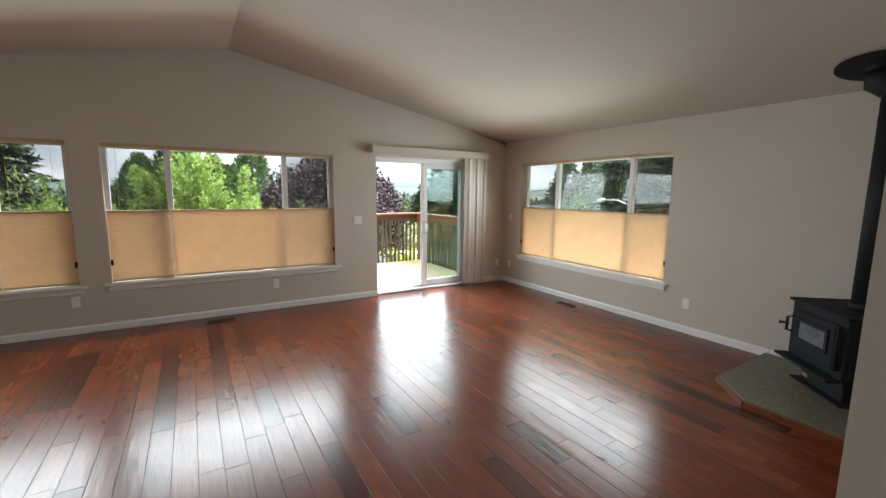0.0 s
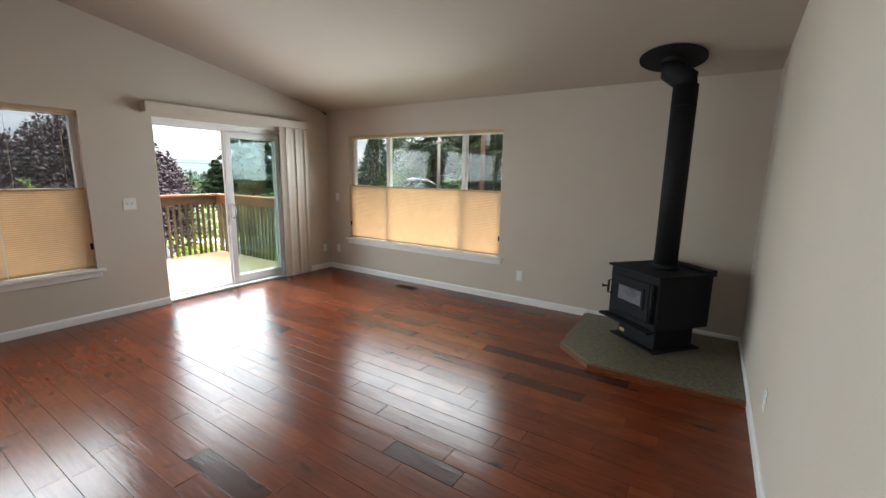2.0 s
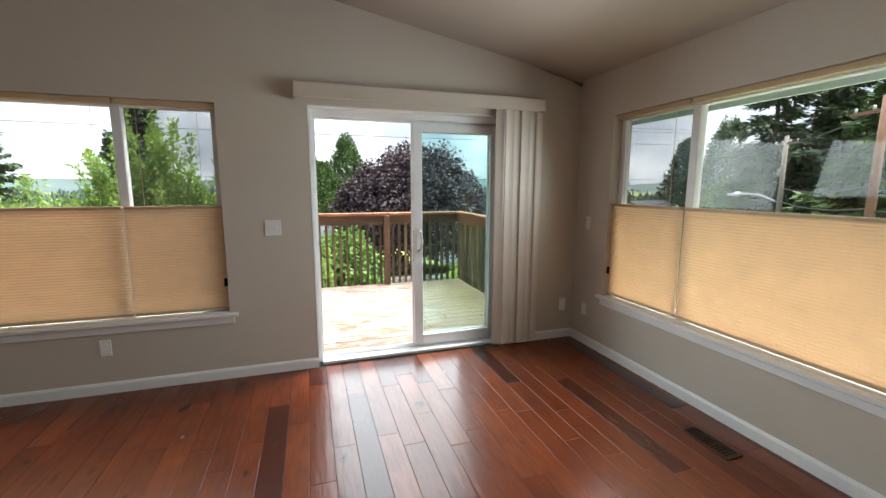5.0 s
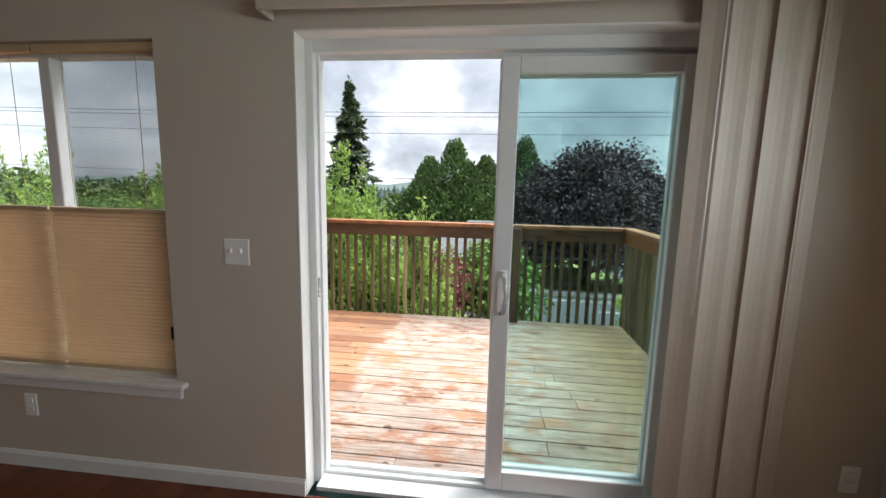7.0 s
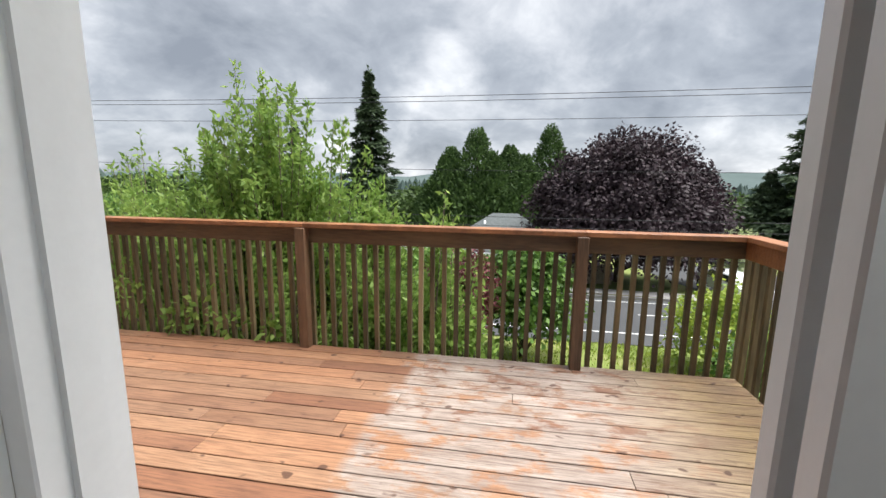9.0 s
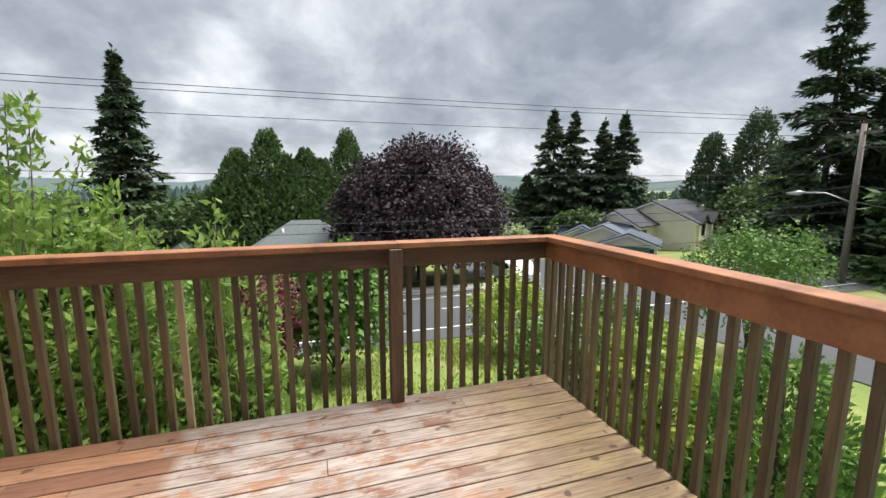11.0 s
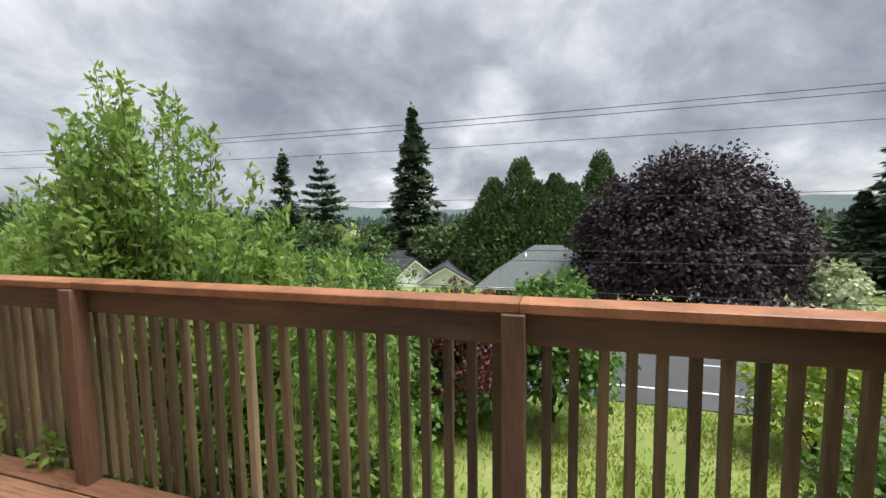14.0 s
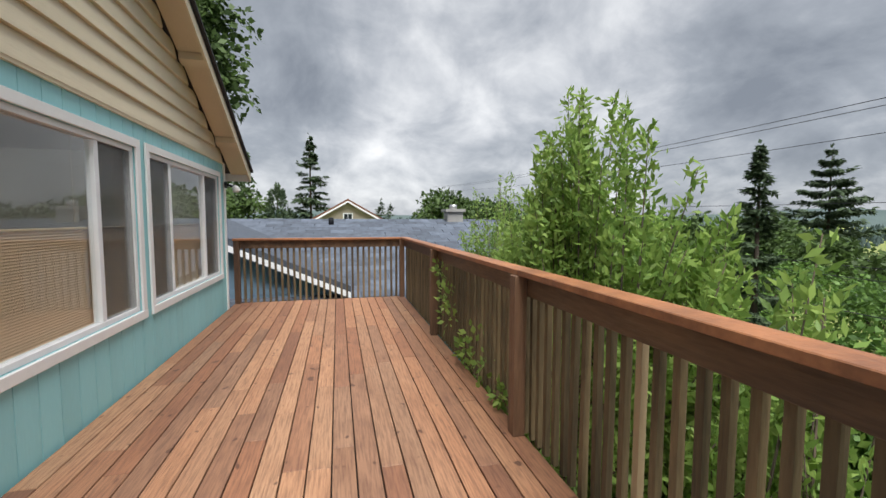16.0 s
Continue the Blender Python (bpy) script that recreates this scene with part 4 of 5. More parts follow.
bar("cap", (4.386, 4.526, OUT + 0.02, 7.412, CAPZ0, CAPZ1), M_CAP, "orange-red stained cap board")
bar("cap", (-4.53, -4.391, OUT + 0.02, 7.412, CAPZ0, CAPZ1), M_CAP, "orange-red stained cap board")
me_bal = mesh_of("baluster", boxes((-0.019, 0.019, -0.019, 0.019, -1.07, 0.0), bevel=0.002), M_BAL)
spots = [(-4.42 + i * 0.1035, 7.397) for i in range(86)] + [(4.479, OUT + 0.18 + i * 0.1035) for i in range(29)] + [(-4.519, OUT + 0.18 + i * 0.1035) for i in range(29)]
me_pale = mesh_of("baluster", boxes((-0.019, 0.019, -0.019, 0.019, -1.07, 0.0), bevel=0.002), mat("new_baluster_wood", (0.40, 0.30, 0.18), (0.30, 0.21, 0.12), 6, 0.7, 0.3, 45, stretch=(1, 1, 0.1)))
for i, (x, y) in enumerate(spots):
    b = part("baluster", me_pale if i == 61 else me_bal, None, railing, "new pale wooden baluster" if i == 61 else "")
    b.matrix_basis = pose(x + random.uniform(-0.004, 0.004), y, 0.93, random.uniform(-0.3, 0.3), random.uniform(-0.4, 0.4), 0)

# ---- the land ----
def g(x, y):
    """Height of the ground: level by the house, then falling away to a valley."""
    z = -2.95 - 0.095 * max(0.0, min(y, 48) - 10) - 0.05 * max(0.0, min(y, 140) - 48) - 0.02 * max(0.0, min(y, 600) - 140)
    if x < -8:
        z += 0.03 * min(-8 - x, 60)
    return z


def sheet(name, xs, ys, lift, material, label, category, kind="structure", hole=None):
    v = [(x, y, g(x, y) + lift) for y in ys for x in xs]
    n = len(xs)
    f = [(j * n + i, j * n + i + 1, (j + 1) * n + i + 1, (j + 1) * n + i) for j in range(len(ys) - 1) for i in range(n - 1)]
    ob = new(name, quads(name, v, f, material))
    return tagged(ob, label, category, "", kind)


sheet("ground", [-3000, -1500, -700, -300, -150, -80, -68, -50, -30, -20, -12, -8, -4, 0, 4, 8, 12, 20, 30, 50, 80, 150, 300, 700, 1500, 3000],
      [-3000, -600, -120, -30, -6, 4, 7, 10, 13, 16, 20, 25, 30, 38, 48, 60, 80, 110, 140, 200, 300, 450, 600, 1200, 3000], 0, M_GROUND, "rough green lawn running down to the road", "ground")
long_x = [-120, -60, -30, -15, -8, 0, 8, 15, 30, 60, 120]
sheet("road", long_x, [17.0, 19, 21, 23, 25.2], 0.03, M_ASPHALT, "grey asphalt road with white lines", "road")
sheet("side_road", [14.2, 17, 21.0], [-30, 0, 4, 7, 10, 13, 16.95], 0.028, M_ASPHALT, "grey asphalt side street", "road")
sheet("side_road", [13.5, 17, 20.0], [25.25, 30, 38, 48, 60, 80], 0.028, M_ASPHALT, "grey asphalt side street going downhill", "road")
for k, y in enumerate((18.4, 24.4)):
    sheet("road_line", long_x, [y - 0.06, y + 0.06], 0.036, M_LINE, "white painted edge line", "road marking")
for i in range(16):
    x = -40 + i * 6
    sheet("lane_dash", [x, x + 3], [21.55, 21.67], 0.036, M_LINE, "white painted lane dash", "road marking")
for x0, x1 in ((-120, 13.4), (20.1, 120)):
    kb = thing("kerb", pose(0, 0, 0), "pale concrete kerb along the road", "kerb", kind="structure")
    ys = (25.25, 25.42)
    part("kerb_stone", prism([(25.25, g(0, 25.25)), (25.42, g(0, 25.42)), (25.42, g(0, 25.4) + 0.16), (25.25, g(0, 25.3) + 0.16)], "x", x0, x1), M_CONC, kb)
    sheet("pavement", [x0, x1], [25.42, 27.0], 0.15, M_CONC, "pale concrete footpath", "pavement")

rs = np.random.RandomState(5)


def rot_leaves(c, d, n_hat, ln, w, fold=0.0):
    """Pointed leaves: centre-base c, direction d, side n_hat; returns vertices and faces of diamonds."""
    side = np.cross(d, n_hat)
    side /= np.linalg.norm(side, axis=1, keepdims=True) + 1e-9
    ln, w = ln[:, None], w[:, None]
    v = np.stack([c, c + d * ln * 0.45 + side * w, c + d * ln, c + d * ln * 0.45 - side * w], 1)
    k = len(c)
    f = np.arange(4 * k).reshape(k, 4)
    return v.reshape(-1, 3), f


def unit(a):
    return a / (np.linalg.norm(a, axis=1, keepdims=True) + 1e-9)


def leaf_mesh(name, c, d, ln, w, material, face=None, loose=0.5):
    """Leaves at c along d; face gives the side that each one turns outwards."""
    r = rs.normal(size=c.shape)
    if face is not None:
        r = face + loose * r
    v, f = rot_leaves(c, d, unit(r), ln, w)
    return quads(name, v, f, material)


def trunk_mesh(h, r, limbs=(), sides=8):
    bm = tube([(0, 0, 0), (0.02 * h * 0.3, 0, h * 0.5), (0, 0, h)], [r, r * 0.7, r * 0.12], sides)
    for p, q, rr in limbs:
        m = (Vector(p) + Vector(q)) / 2 + Vector((0, 0, 0.05 * h * 0.3))
        tube([p, m, q], [rr, rr * 0.7, rr * 0.25], 6, bm)
    return bm


def conifer(x, y, h, r, label, n=170, droop=0.35, base=0.06, mat_leaf=None, gap=0.0, dens=60, z=None, leaders=1):
    """A fir: tapered trunk with whorls of drooping boughs of uneven reach, each a flat fan of needled twigs."""
    t = thing("conifer", pose(x, y, g(x, y) if z is None else z), label, "tree", "conifers")
    u = base + (1 - base) * rs.rand(n) ** 1.1
    step = gap or 0.028
    u = base + (np.floor((u - base) / step) + (0.4 if gap else 0.9) * rs.rand(n)) * step
    az = rs.rand(n) * math.tau
    long_b = 0.62 + 0.52 * rs.rand(n) ** 1.3 + 0.12 * np.sin(3 * az + 17 * u)
    reach = r * np.clip((1 - u) / (1 - base) + 0.02, 0.02, 1) ** 0.9 * long_b
    s = 0.1 + 0.9 * rs.rand(n, dens) ** 0.75
    out = np.stack([np.cos(az), np.sin(az)], 1)
    rad = reach[:, None] * s
    wide = 0.62 * reach[:, None] * s * (1.05 - s) + 0.03 * r
    side = (rs.rand(n, dens) - 0.5) * 2 * wide
    px = out[:, :1] * rad - out[:, 1:] * side
    py = out[:, 1:] * rad + out[:, :1] * side
    sag = droop * (0.7 + 0.6 * rs.rand(n))[:, None]
    pz = (u * h)[:, None] + 0.10 * rad - sag * rad * s + 0.16 * reach[:, None] * s ** 4 - 0.25 * np.abs(side) - 0.05 * r * rs.rand(n, dens) ** 2
    c = np.stack([px, py, pz], 2).reshape(-1, 3)
    c[:, 2] = np.clip(c[:, 2], 0.1, h)
    od = np.repeat(np.concatenate([out, np.zeros((n, 1))], 1), dens, 0)
    d = unit(od * 0.8 + rs.normal(size=c.shape) * np.array([0.5, 0.5, 0.25]) + np.array([0, 0, -0.3]))
    size = (0.035 * r + 0.055 * np.repeat(reach, dens)) * (0.6 + 0.8 * rs.rand(len(c))) + 0.03 * (h / 20)
    tip = np.array([[0, 0, h * (1 - 0.012 * i)] for i in range(14)])
    c, d = np.concatenate([c, tip]), np.concatenate([d, unit(rs.normal(size=(14, 3)) * 0.5 + np.array([0, 0, 0.5]))])
    size = np.concatenate([size, np.full(14, 0.03 * r + 0.012 * h)])
    part("trunk", trunk_mesh(h * 0.98, 0.013 * h), M_BARK, t)
    part("crown", leaf_mesh("crown", c, d, size * 1.7, size * 0.34, mat_leaf or L_FIR, np.array([0, 0, 1.0]) + 0.35 * np.concatenate([od, np.zeros((14, 3))]), 0.35), None, t)
    return t


def cedar(x, y, h, r, label, n=6000, z=None, mat_leaf=None, size=0.34, shape=0.75):
    """A dense pointed cone of overlapping fans, each a clump of flat sprays that sweep out and hang at the tip."""
    t = thing("conifer", pose(x, y, g(x, y) if z is None else z), label, "tree", "conifers")
    fans = max(60, n // 34)
    per = n // fans
    u = (rs.rand(fans) ** 1.25) * 0.95
    az = rs.rand(fans) * math.tau
    rad = r * ((1 - u) ** shape) * (0.62 + 0.40 * rs.rand(fans) ** 0.7)
    out = np.stack([np.cos(az), np.sin(az), 0 * az], 1)
    cen = out * rad[:, None] + np.array([0, 0, 1.0]) * (u * h)[:, None]
    fs = (0.05 + 0.13 * (1 - u)) * r * (0.7 + 0.6 * rs.rand(fans))
    k = rs.normal(size=(fans, per, 3)) * fs[:, None, None] * np.array([0.75, 0.75, 1.25])
    c = (cen[:, None, :] + k).reshape(-1, 3)
    od = np.repeat(out, per, 0)
    lean = (k[:, :, 2] / (fs[:, None] * 1.25)).reshape(-1)
    d = unit(od * 0.6 + np.stack([0 * lean, 0 * lean, 0.25 + 0.55 * lean], 1) + rs.normal(size=c.shape) * 0.35)
    c[:, 2] = np.clip(c[:, 2], 0.05, h * 0.985)
    lim = r * 1.12 * (1 - c[:, 2] / h) ** shape + 0.05 * r
    q = np.hypot(c[:, 0], c[:, 1])
    c[:, :2] *= np.minimum(1, lim / (q + 1e-6))[:, None]
    ln = size * (0.5 + 0.7 * rs.rand(len(c))) * (0.55 + 0.45 * np.clip(1.3 * (1 - c[:, 2] / h), 0, 1))
    part("trunk", trunk_mesh(h * 0.95, 0.02 * h), M_BARK, t)
    part("crown", leaf_mesh("crown", c, d, ln * 1.35, ln * 0.30, mat_leaf or L_CEDAR, od + np.array([0, 0, 0.35]) + 0.6 * unit(k.reshape(-1, 3)), 0.35), None, t)
    return t


def broadleaf(name, x, y, h, r, crown_base, label, category, mat_leaf, n=9000, leaf_size=0.25, clumps=160, z=None, flat=1.0, wood=0.03, spiky=0.0, dome=False):
    """A tree or shrub: trunk, limbs, and a crown of leaf clumps with gaps and an uneven outline; dome: widest low down, a broad arched top."""
    t = thing(name, pose(x, y, g(x, y) if z is None else z), label, category)
    hc = (h - crown_base) / 2
    p = unit(rs.normal(size=(clumps, 3)))
    p[:, 2] = np.where(p[:, 2] < -0.55, -p[:, 2], p[:, 2])
    k = (0.42 + 0.53 * rs.rand(clumps) ** 0.4)[:, None]
    mid = crown_base + hc
    if dome:
        p[:, 2] = np.where(p[:, 2] < -0.25, np.abs(p[:, 2]), p[:, 2])
        p = unit(p)
        up = p[:, 2:] > 0
        mid = crown_base + 0.62 * hc
        swell = 1 + 0.10 * np.sin(3 * np.arctan2(p[:, 1:2], p[:, :1]) + 0.8) + 0.06 * np.sin(7 * np.arctan2(p[:, 1:2], p[:, :1]))
        cen = p * k * swell * np.concatenate([np.full((clumps, 2), r), np.where(up, 1.28, 0.95) * hc], 1) + np.array([0, 0, mid])
    else:
        cen = p * k * np.array([r, r, hc * flat]) * (1 + 0.12 * rs.normal(size=(clumps, 1))) + np.array([0, 0, mid])
    per = n // clumps
    cs = r * (0.12 if dome else 0.13) * (0.55 + 0.9 * rs.rand(clumps))
    off = np.clip(rs.normal(size=(clumps, per, 3)), -1.6, 1.6) * cs[:, None, None] * np.array([1.1, 1.1, 0.62 + spiky])
    off[:, :, 2] -= 0.35 * (off[:, :, 0] ** 2 + off[:, :, 1] ** 2) / cs[:, None]
    c = (cen[:, None, :] + off).reshape(-1, 3)
    c[:, 2] = np.maximum(c[:, 2], 0.05)
    way = np.repeat(p, per, 0)
    o = unit(off.reshape(-1, 3))
    d = unit(o * 0.6 + way * 0.25 + rs.normal(size=c.shape) * 0.55 + np.array([0, 0, -0.2 + spiky]))
    ln = leaf_size * (0.6 + 0.8 * rs.rand(len(c)))
    limbs = [((0, 0, crown_base * (0.5 + 0.5 * rs.rand())), tuple(cen[i]), wood * h * 0.28) for i in range(0, clumps, max(1, clumps // 9))]
    part("trunk", trunk_mesh(crown_base + hc, wood * h), M_BARK, t)
    if clumps > 85:
        for p0, p1, rr in limbs:
            m_ = (Vector(p0) + Vector(p1)) / 2 + Vector((0, 0, 0.015 * h))
            part("limb", tube([p0, m_, p1], [rr, rr * 0.7, rr * 0.25], 6), M_BARK, t)
    part("crown", leaf_mesh("crown", c, d, ln, ln * 0.36, mat_leaf, 0.5 * way + 0.7 * o + np.array([0, 0, 0.55]), 0.45), None, t)
    return t


def willow(x, y, z, stems, spread, h, label, leaf_len=0.09, per=150, upright=0.8):
    """A bush of long shoots, narrow leaves all along each."""
    t = thing("shrub", pose(x, y, z), label, "shrub", "willow bushes")
    bm = bmesh.new()
    cs, ds = [], []
    for i in range(stems):
        a, q = rs.rand() * math.tau, rs.rand() ** 0.6
        top = np.array([math.cos(a) * spread[0] * q, math.sin(a) * spread[1] * q, h * (1.0 - 0.42 * q ** 1.7) * (0.70 + 0.30 * rs.rand())])
        mid = top * np.array([0.55, 0.55, 0.6]) + rs.normal(size=3) * 0.1
        foot = np.array([math.cos(a) * 0.25 * q, math.sin(a) * 0.25 * q, 0])
        tube([tuple(foot), tuple(mid), tuple(top)], [0.018, 0.011, 0.003], 4, bm)
        s = (0.18 + 0.82 * rs.rand(per) ** 0.8)[:, None]
        pos = (1 - s) ** 2 * foot + 2 * s * (1 - s) * mid + s ** 2 * top
        twig = rs.normal(size=(per, 3)) * 0.2 * (1.15 - s)
        cs.append(pos + twig)
        ax = unit((top - mid)[None, :])[0]
        ds.append(unit(ax * upright + rs.normal(size=(per, 3)) * 0.75))
    c, d = np.concatenate(cs), np.concatenate(ds)
    ln = leaf_len * (0.6 + 0.7 * rs.rand(len(c)))
    part("stem", bm, M_BARK, t)
    part("leaves", leaf_mesh("leaves", c, d, ln, ln * 0.19, L_WILLOW), None, t)
    return t


def hug(x, y, z, n, r, mat_leaf, label):
    """A leafy sprig that has grown through the balusters."""
    t = thing("sprig", pose(x, y, z), label, "plant", "sprigs through the railing")
    c = rs.normal(size=(n, 3)) * np.array([r, r * 0.4, r])
    d = unit(c + np.array([0, -0.4 * r, 0.3 * r]) + rs.normal(size=c.shape) * 0.5 * r)
    ln = 0.075 * (0.6 + 0.8 * rs.rand(n))
    part("stem", tube([(0, 0.25, -0.25), (0, 0.08, -0.05), tuple(c[0] * 0.8)], [0.006, 0.004, 0.002], 5), M_BARK, t)
    part("leaves", leaf_mesh("leaves", c, d, ln, ln * 0.3, mat_leaf), None, t)


# yard, near the deck
willow(-0.15, 8.42, g(0, 8), 230, (2.25, 0.85), 5.75, "tall bright-green willowy bush behind the railing", per=400)
willow(-2.2, 8.9, g(0, 9), 100, (1.7, 0.9), 4.9, "bright-green willowy bush behind the railing", per=300)
willow(1.0, 8.7, g(0, 8.7), 70, (0.8, 0.6), 4.5, "bright-green willowy bush behind the railing", per=300)
willow(-3.0, 9.7, g(0, 9.7), 60, (1.6, 1.0), 5.2, "bright-green willowy bush behind the railing", per=190)
willow(2.0, 8.3, g(0, 8.2), 50, (0.65, 0.5), 4.3, "bright-green willowy bush behind the railing", per=190)
willow(-5.95, 9.75, g(0, 9.7), 60, (1.3, 1.0), 5.95, "pale green willowy bush beyond the deck", per=190)
willow(-1.2, 8.1, g(0, 8.1), 80, (2.7, 0.45), 3.3, "low green bush pressed against the balusters", per=170)
for x, z, r in ((-1.20, 0.50, 0.10), (-1.1, 0.30, 0.13), (-0.55, 0.04, 0.06), (0.02, 0.08, 0.10), (-1.5, 0.75, 0.07), (-0.3, 0.18, 0.08), (0.45, 0.02, 0.05)):
    hug(x, 7.33, z, 34, r, L_WILLOW, "green leafy sprig poking through the balusters")
broadleaf("shrub", 0.6, 14.9, 3.0, 1.5, 0.1, "large dense green shrub at the lawn's edge", "shrub", L_SHRUB, 9000, 0.15, 150)
broadleaf("shrub", 3.1, 15.1, 3.4, 1.25, 0.1, "round green shrub by the road", "shrub", L_SHRUB, 8000, 0.15, 150)
broadleaf("shrub", 1.45, 13.8, 3.2, 0.9, 0.6, "dark red ornamental maple shrub", "shrub", L_RED, 8000, 0.075, 110)
broadleaf("shrub", 0.2, 12.3, 3.2, 0.9, 0.1, "bright green vine-covered shrub", "shrub", L_SHRUB, 9000, 0.11, 130)
broadleaf("shrub", -2.0, 14.0, 2.6, 1.2, 0.1, "green shrub beside the red maple", "shrub", L_SHRUB, 4000, 0.16, 90)
broadleaf("shrub", 8.1, 15.2, 2.2, 1.2, 0.1, "yellow-green shrub on the lawn", "shrub", L_LIME, 4500, 0.11, 100)
broadleaf("shrub", 7.6, 11.2, 1.9, 1.3, 0.1, "green flowering shrub beside the deck", "shrub", L_SHRUB, 6000, 0.10, 110)
broadleaf("shrub", 8.2, 9.9, 2.0, 1.2, 0.1, "yellow-green shrub beside the deck", "shrub", L_LIME, 6000, 0.10, 110)
broadleaf("shrub", 9.6, 12.8, 2.0, 1.4, 0.1, "green shrub near the side street", "shrub", L_SHRUB, 5000, 0.12, 100)
cedar(8.4, 8.0, 2.4, 1.15, "dense conical green arborvitae", 7000, size=0.12, mat_leaf=L_SHRUB, shape=0.55)
broadleaf("young_tree", 13.6, 12.2, 3.7, 1.6, 0.5, "young leafy tree with fine green leaves", "tree", L_SHRUB, 9000, 0.085, 230, wood=0.012)
broadleaf("shrub", 15.4, 29.3, 3.6, 1.3, 0.3, "white-flowering shrub across the road", "shrub", L_BLOSSOM, 3500, 0.2, 80)

# across the road
broadleaf("purple_maple", 9.7, 32.0, 9.9, 5.5, 1.2, "large round purple-leaved maple across the road", "tree", L_MAPLE, 120000, 0.22, 330, wood=0.035, dome=True)
conifer(-17.1, 60.5, 15.9 - g(0, 60.5), 6.0, "tall dark fir with drooping boughs", 330, 0.45, 0.04, dens=90)
conifer(-37, 68.5, 10.9 - g(-37, 68.5), 5.6, "tall fir with layered open boughs", 120, 0.12, 0.35, gap=0.075, dens=80)
conifer(-2.75, 13.8, 2.8 - g(0, 13.8), 1.15, "slim young fir beyond the bushes", 260, 0.2, 0.02, dens=60)
for x, y, top, r in ((-1.6, 53.1, 7.4, 6.2), (-4.6, 52.6, 5.2, 5.2), (2.2, 53.5, 5.4, 5.6), (4.0, 54.2, 4.4, 5.0), (-7.0, 54.0, 1.6, 4.2), (0.4, 52.0, 4.6, 5.0), (5.6, 54.5, 2.6, 4.6), (7.6, 65, 9.4, 6.0)):
    cedar(x, y, top - g(x, y), r, "dense dark-green conical cedar", 15000, size=0.5, shape=0.92)
for x, y, top, r in ((34.6, 55.6, 11.4, 6.2), (37.2, 54.6, 11.2, 6.0), (40.0, 52.0, 9.8, 5.6), (42.4, 51.0, 10.6, 5.8), (31.5, 57.0, 3.0, 5.0)):
    conifer(x, y, top - g(x, y), r, "tall green fir beyond the houses", 230, 0.35, 0.03, dens=80)
for x, y, top, r in ((55.4, 42.8, 10.8, 5.2), (52.6, 46.6, 8.2, 4.4), (58.6, 40.8, 6.3, 4.8)):
    cedar(x, y, top - g(x, y), r, "dark green conifer behind the cream house", 9000, size=0.6, mat_leaf=L_FIR)
for x, y, top, r in ((36.6, 24.4, 14.6, 5.0), (39.6, 21.6, 12.6, 5.0), (40.5, 17.0, 11.0, 5.0), (44.0, 25.0, 9.0, 4.5)):
    conifer(x, y, top - g(x, y), r, "towering dark fir beside the street", 210, 0.4, 0.08, dens=90)
for x, y, h, r in ((-11, 72, 7, 5), (16, 62, 6, 4), (24, 64, 7, 5), (-30, 50, 6, 4), (33, 47, 5, 3), (52, 38, 8, 5)):
    broadleaf("tree", x, y, h, r, 1.0, "leafy green tree among the far houses", "tree", L_DEC, 3500, 0.45, 90)

for k in range(64):
    x, y = -66 + k * 2.1 + rs.uniform(-2, 2), rs.uniform(58, 118)
    broadleaf("tree", x, y, rs.uniform(5, 9), rs.uniform(3.5, 5.5), 0.8, "leafy green tree in the valley", "tree", L_DEC, 1600, 0.7, 60)

for k in range(46):
    x, y = -64 + 1.15 * k + rs.uniform(-2, 2), rs.uniform(26, 60)
    if x < -24 or y > 52:
        broadleaf("tree", x, y, rs.uniform(4.5, 7.5), rs.uniform(2.8, 4.6), 0.3, "leafy green tree in the valley", "tree", L_DEC, 2200, 0.5, 70)
for x, y, h_, r_ in ((-9.5, 18.5, 3.4, 2.2), (-13.0, 20.5, 3.8, 2.6), (-5.6, 16.4, 3.0, 1.8), (-17.5, 23.0, 4.4, 3.0), (-22.0, 26.5, 4.8, 3.2), (-9.0, 29.5, 3.6, 2.6), (-15.5, 31.5, 4.2, 3.0)):
    broadleaf("shrub", x, y, h_, r_, 0.1, "dense green shrub beyond the yard", "shrub", L_SHRUB, 4500, 0.2, 110)

# west of the deck
conifer(-45.8, 3.2, 10.8 + 3, 3.6, "dark fir behind the neighbouring roofs", 170, 0.3, 0.04, dens=60, z=-3)
cedar(-47, -0.5, 8.4, 2.8, "dark green conifer behind the neighbouring roofs", 3500, size=0.5, z=-3, mat_leaf=L_FIR)
conifer(-50, 11.5, 5.5, 2.2, "small far conifer beyond the roofs", 90, 0.3, 0.03, dens=40, z=-1.5)
conifer(-52, 13.0, 5.0, 2.0, "small far conifer beyond the roofs", 90, 0.3, 0.03, dens=40, z=-1.5)
broadleaf("tree", -35.5, 16.2, 7.3, 3.0, 1.4, "round leafy tree beyond the neighbouring roof", "tree", L_DEC, 5000, 0.35, 120, z=-3.2)
broadleaf("tree", -36.5, 21.5, 6.8, 3.2, 1.4, "round leafy tree beyond the neighbouring roof", "tree", L_DEC, 5000, 0.35, 120, z=-3.2)
broadleaf("tree", -30.5, -1.2, 7.0, 2.2, 1.4, "leafy tree beside the house corner", "tree", L_DEC, 4000, 0.3, 100, z=-3.2)
broadleaf("tree", -13.0, 0.9, 13.5, 2.1, 3.0, "tall tree rising behind the roof edge", "tree", L_DEC, 7000, 0.26, 150, z=-3.1, wood=0.012)
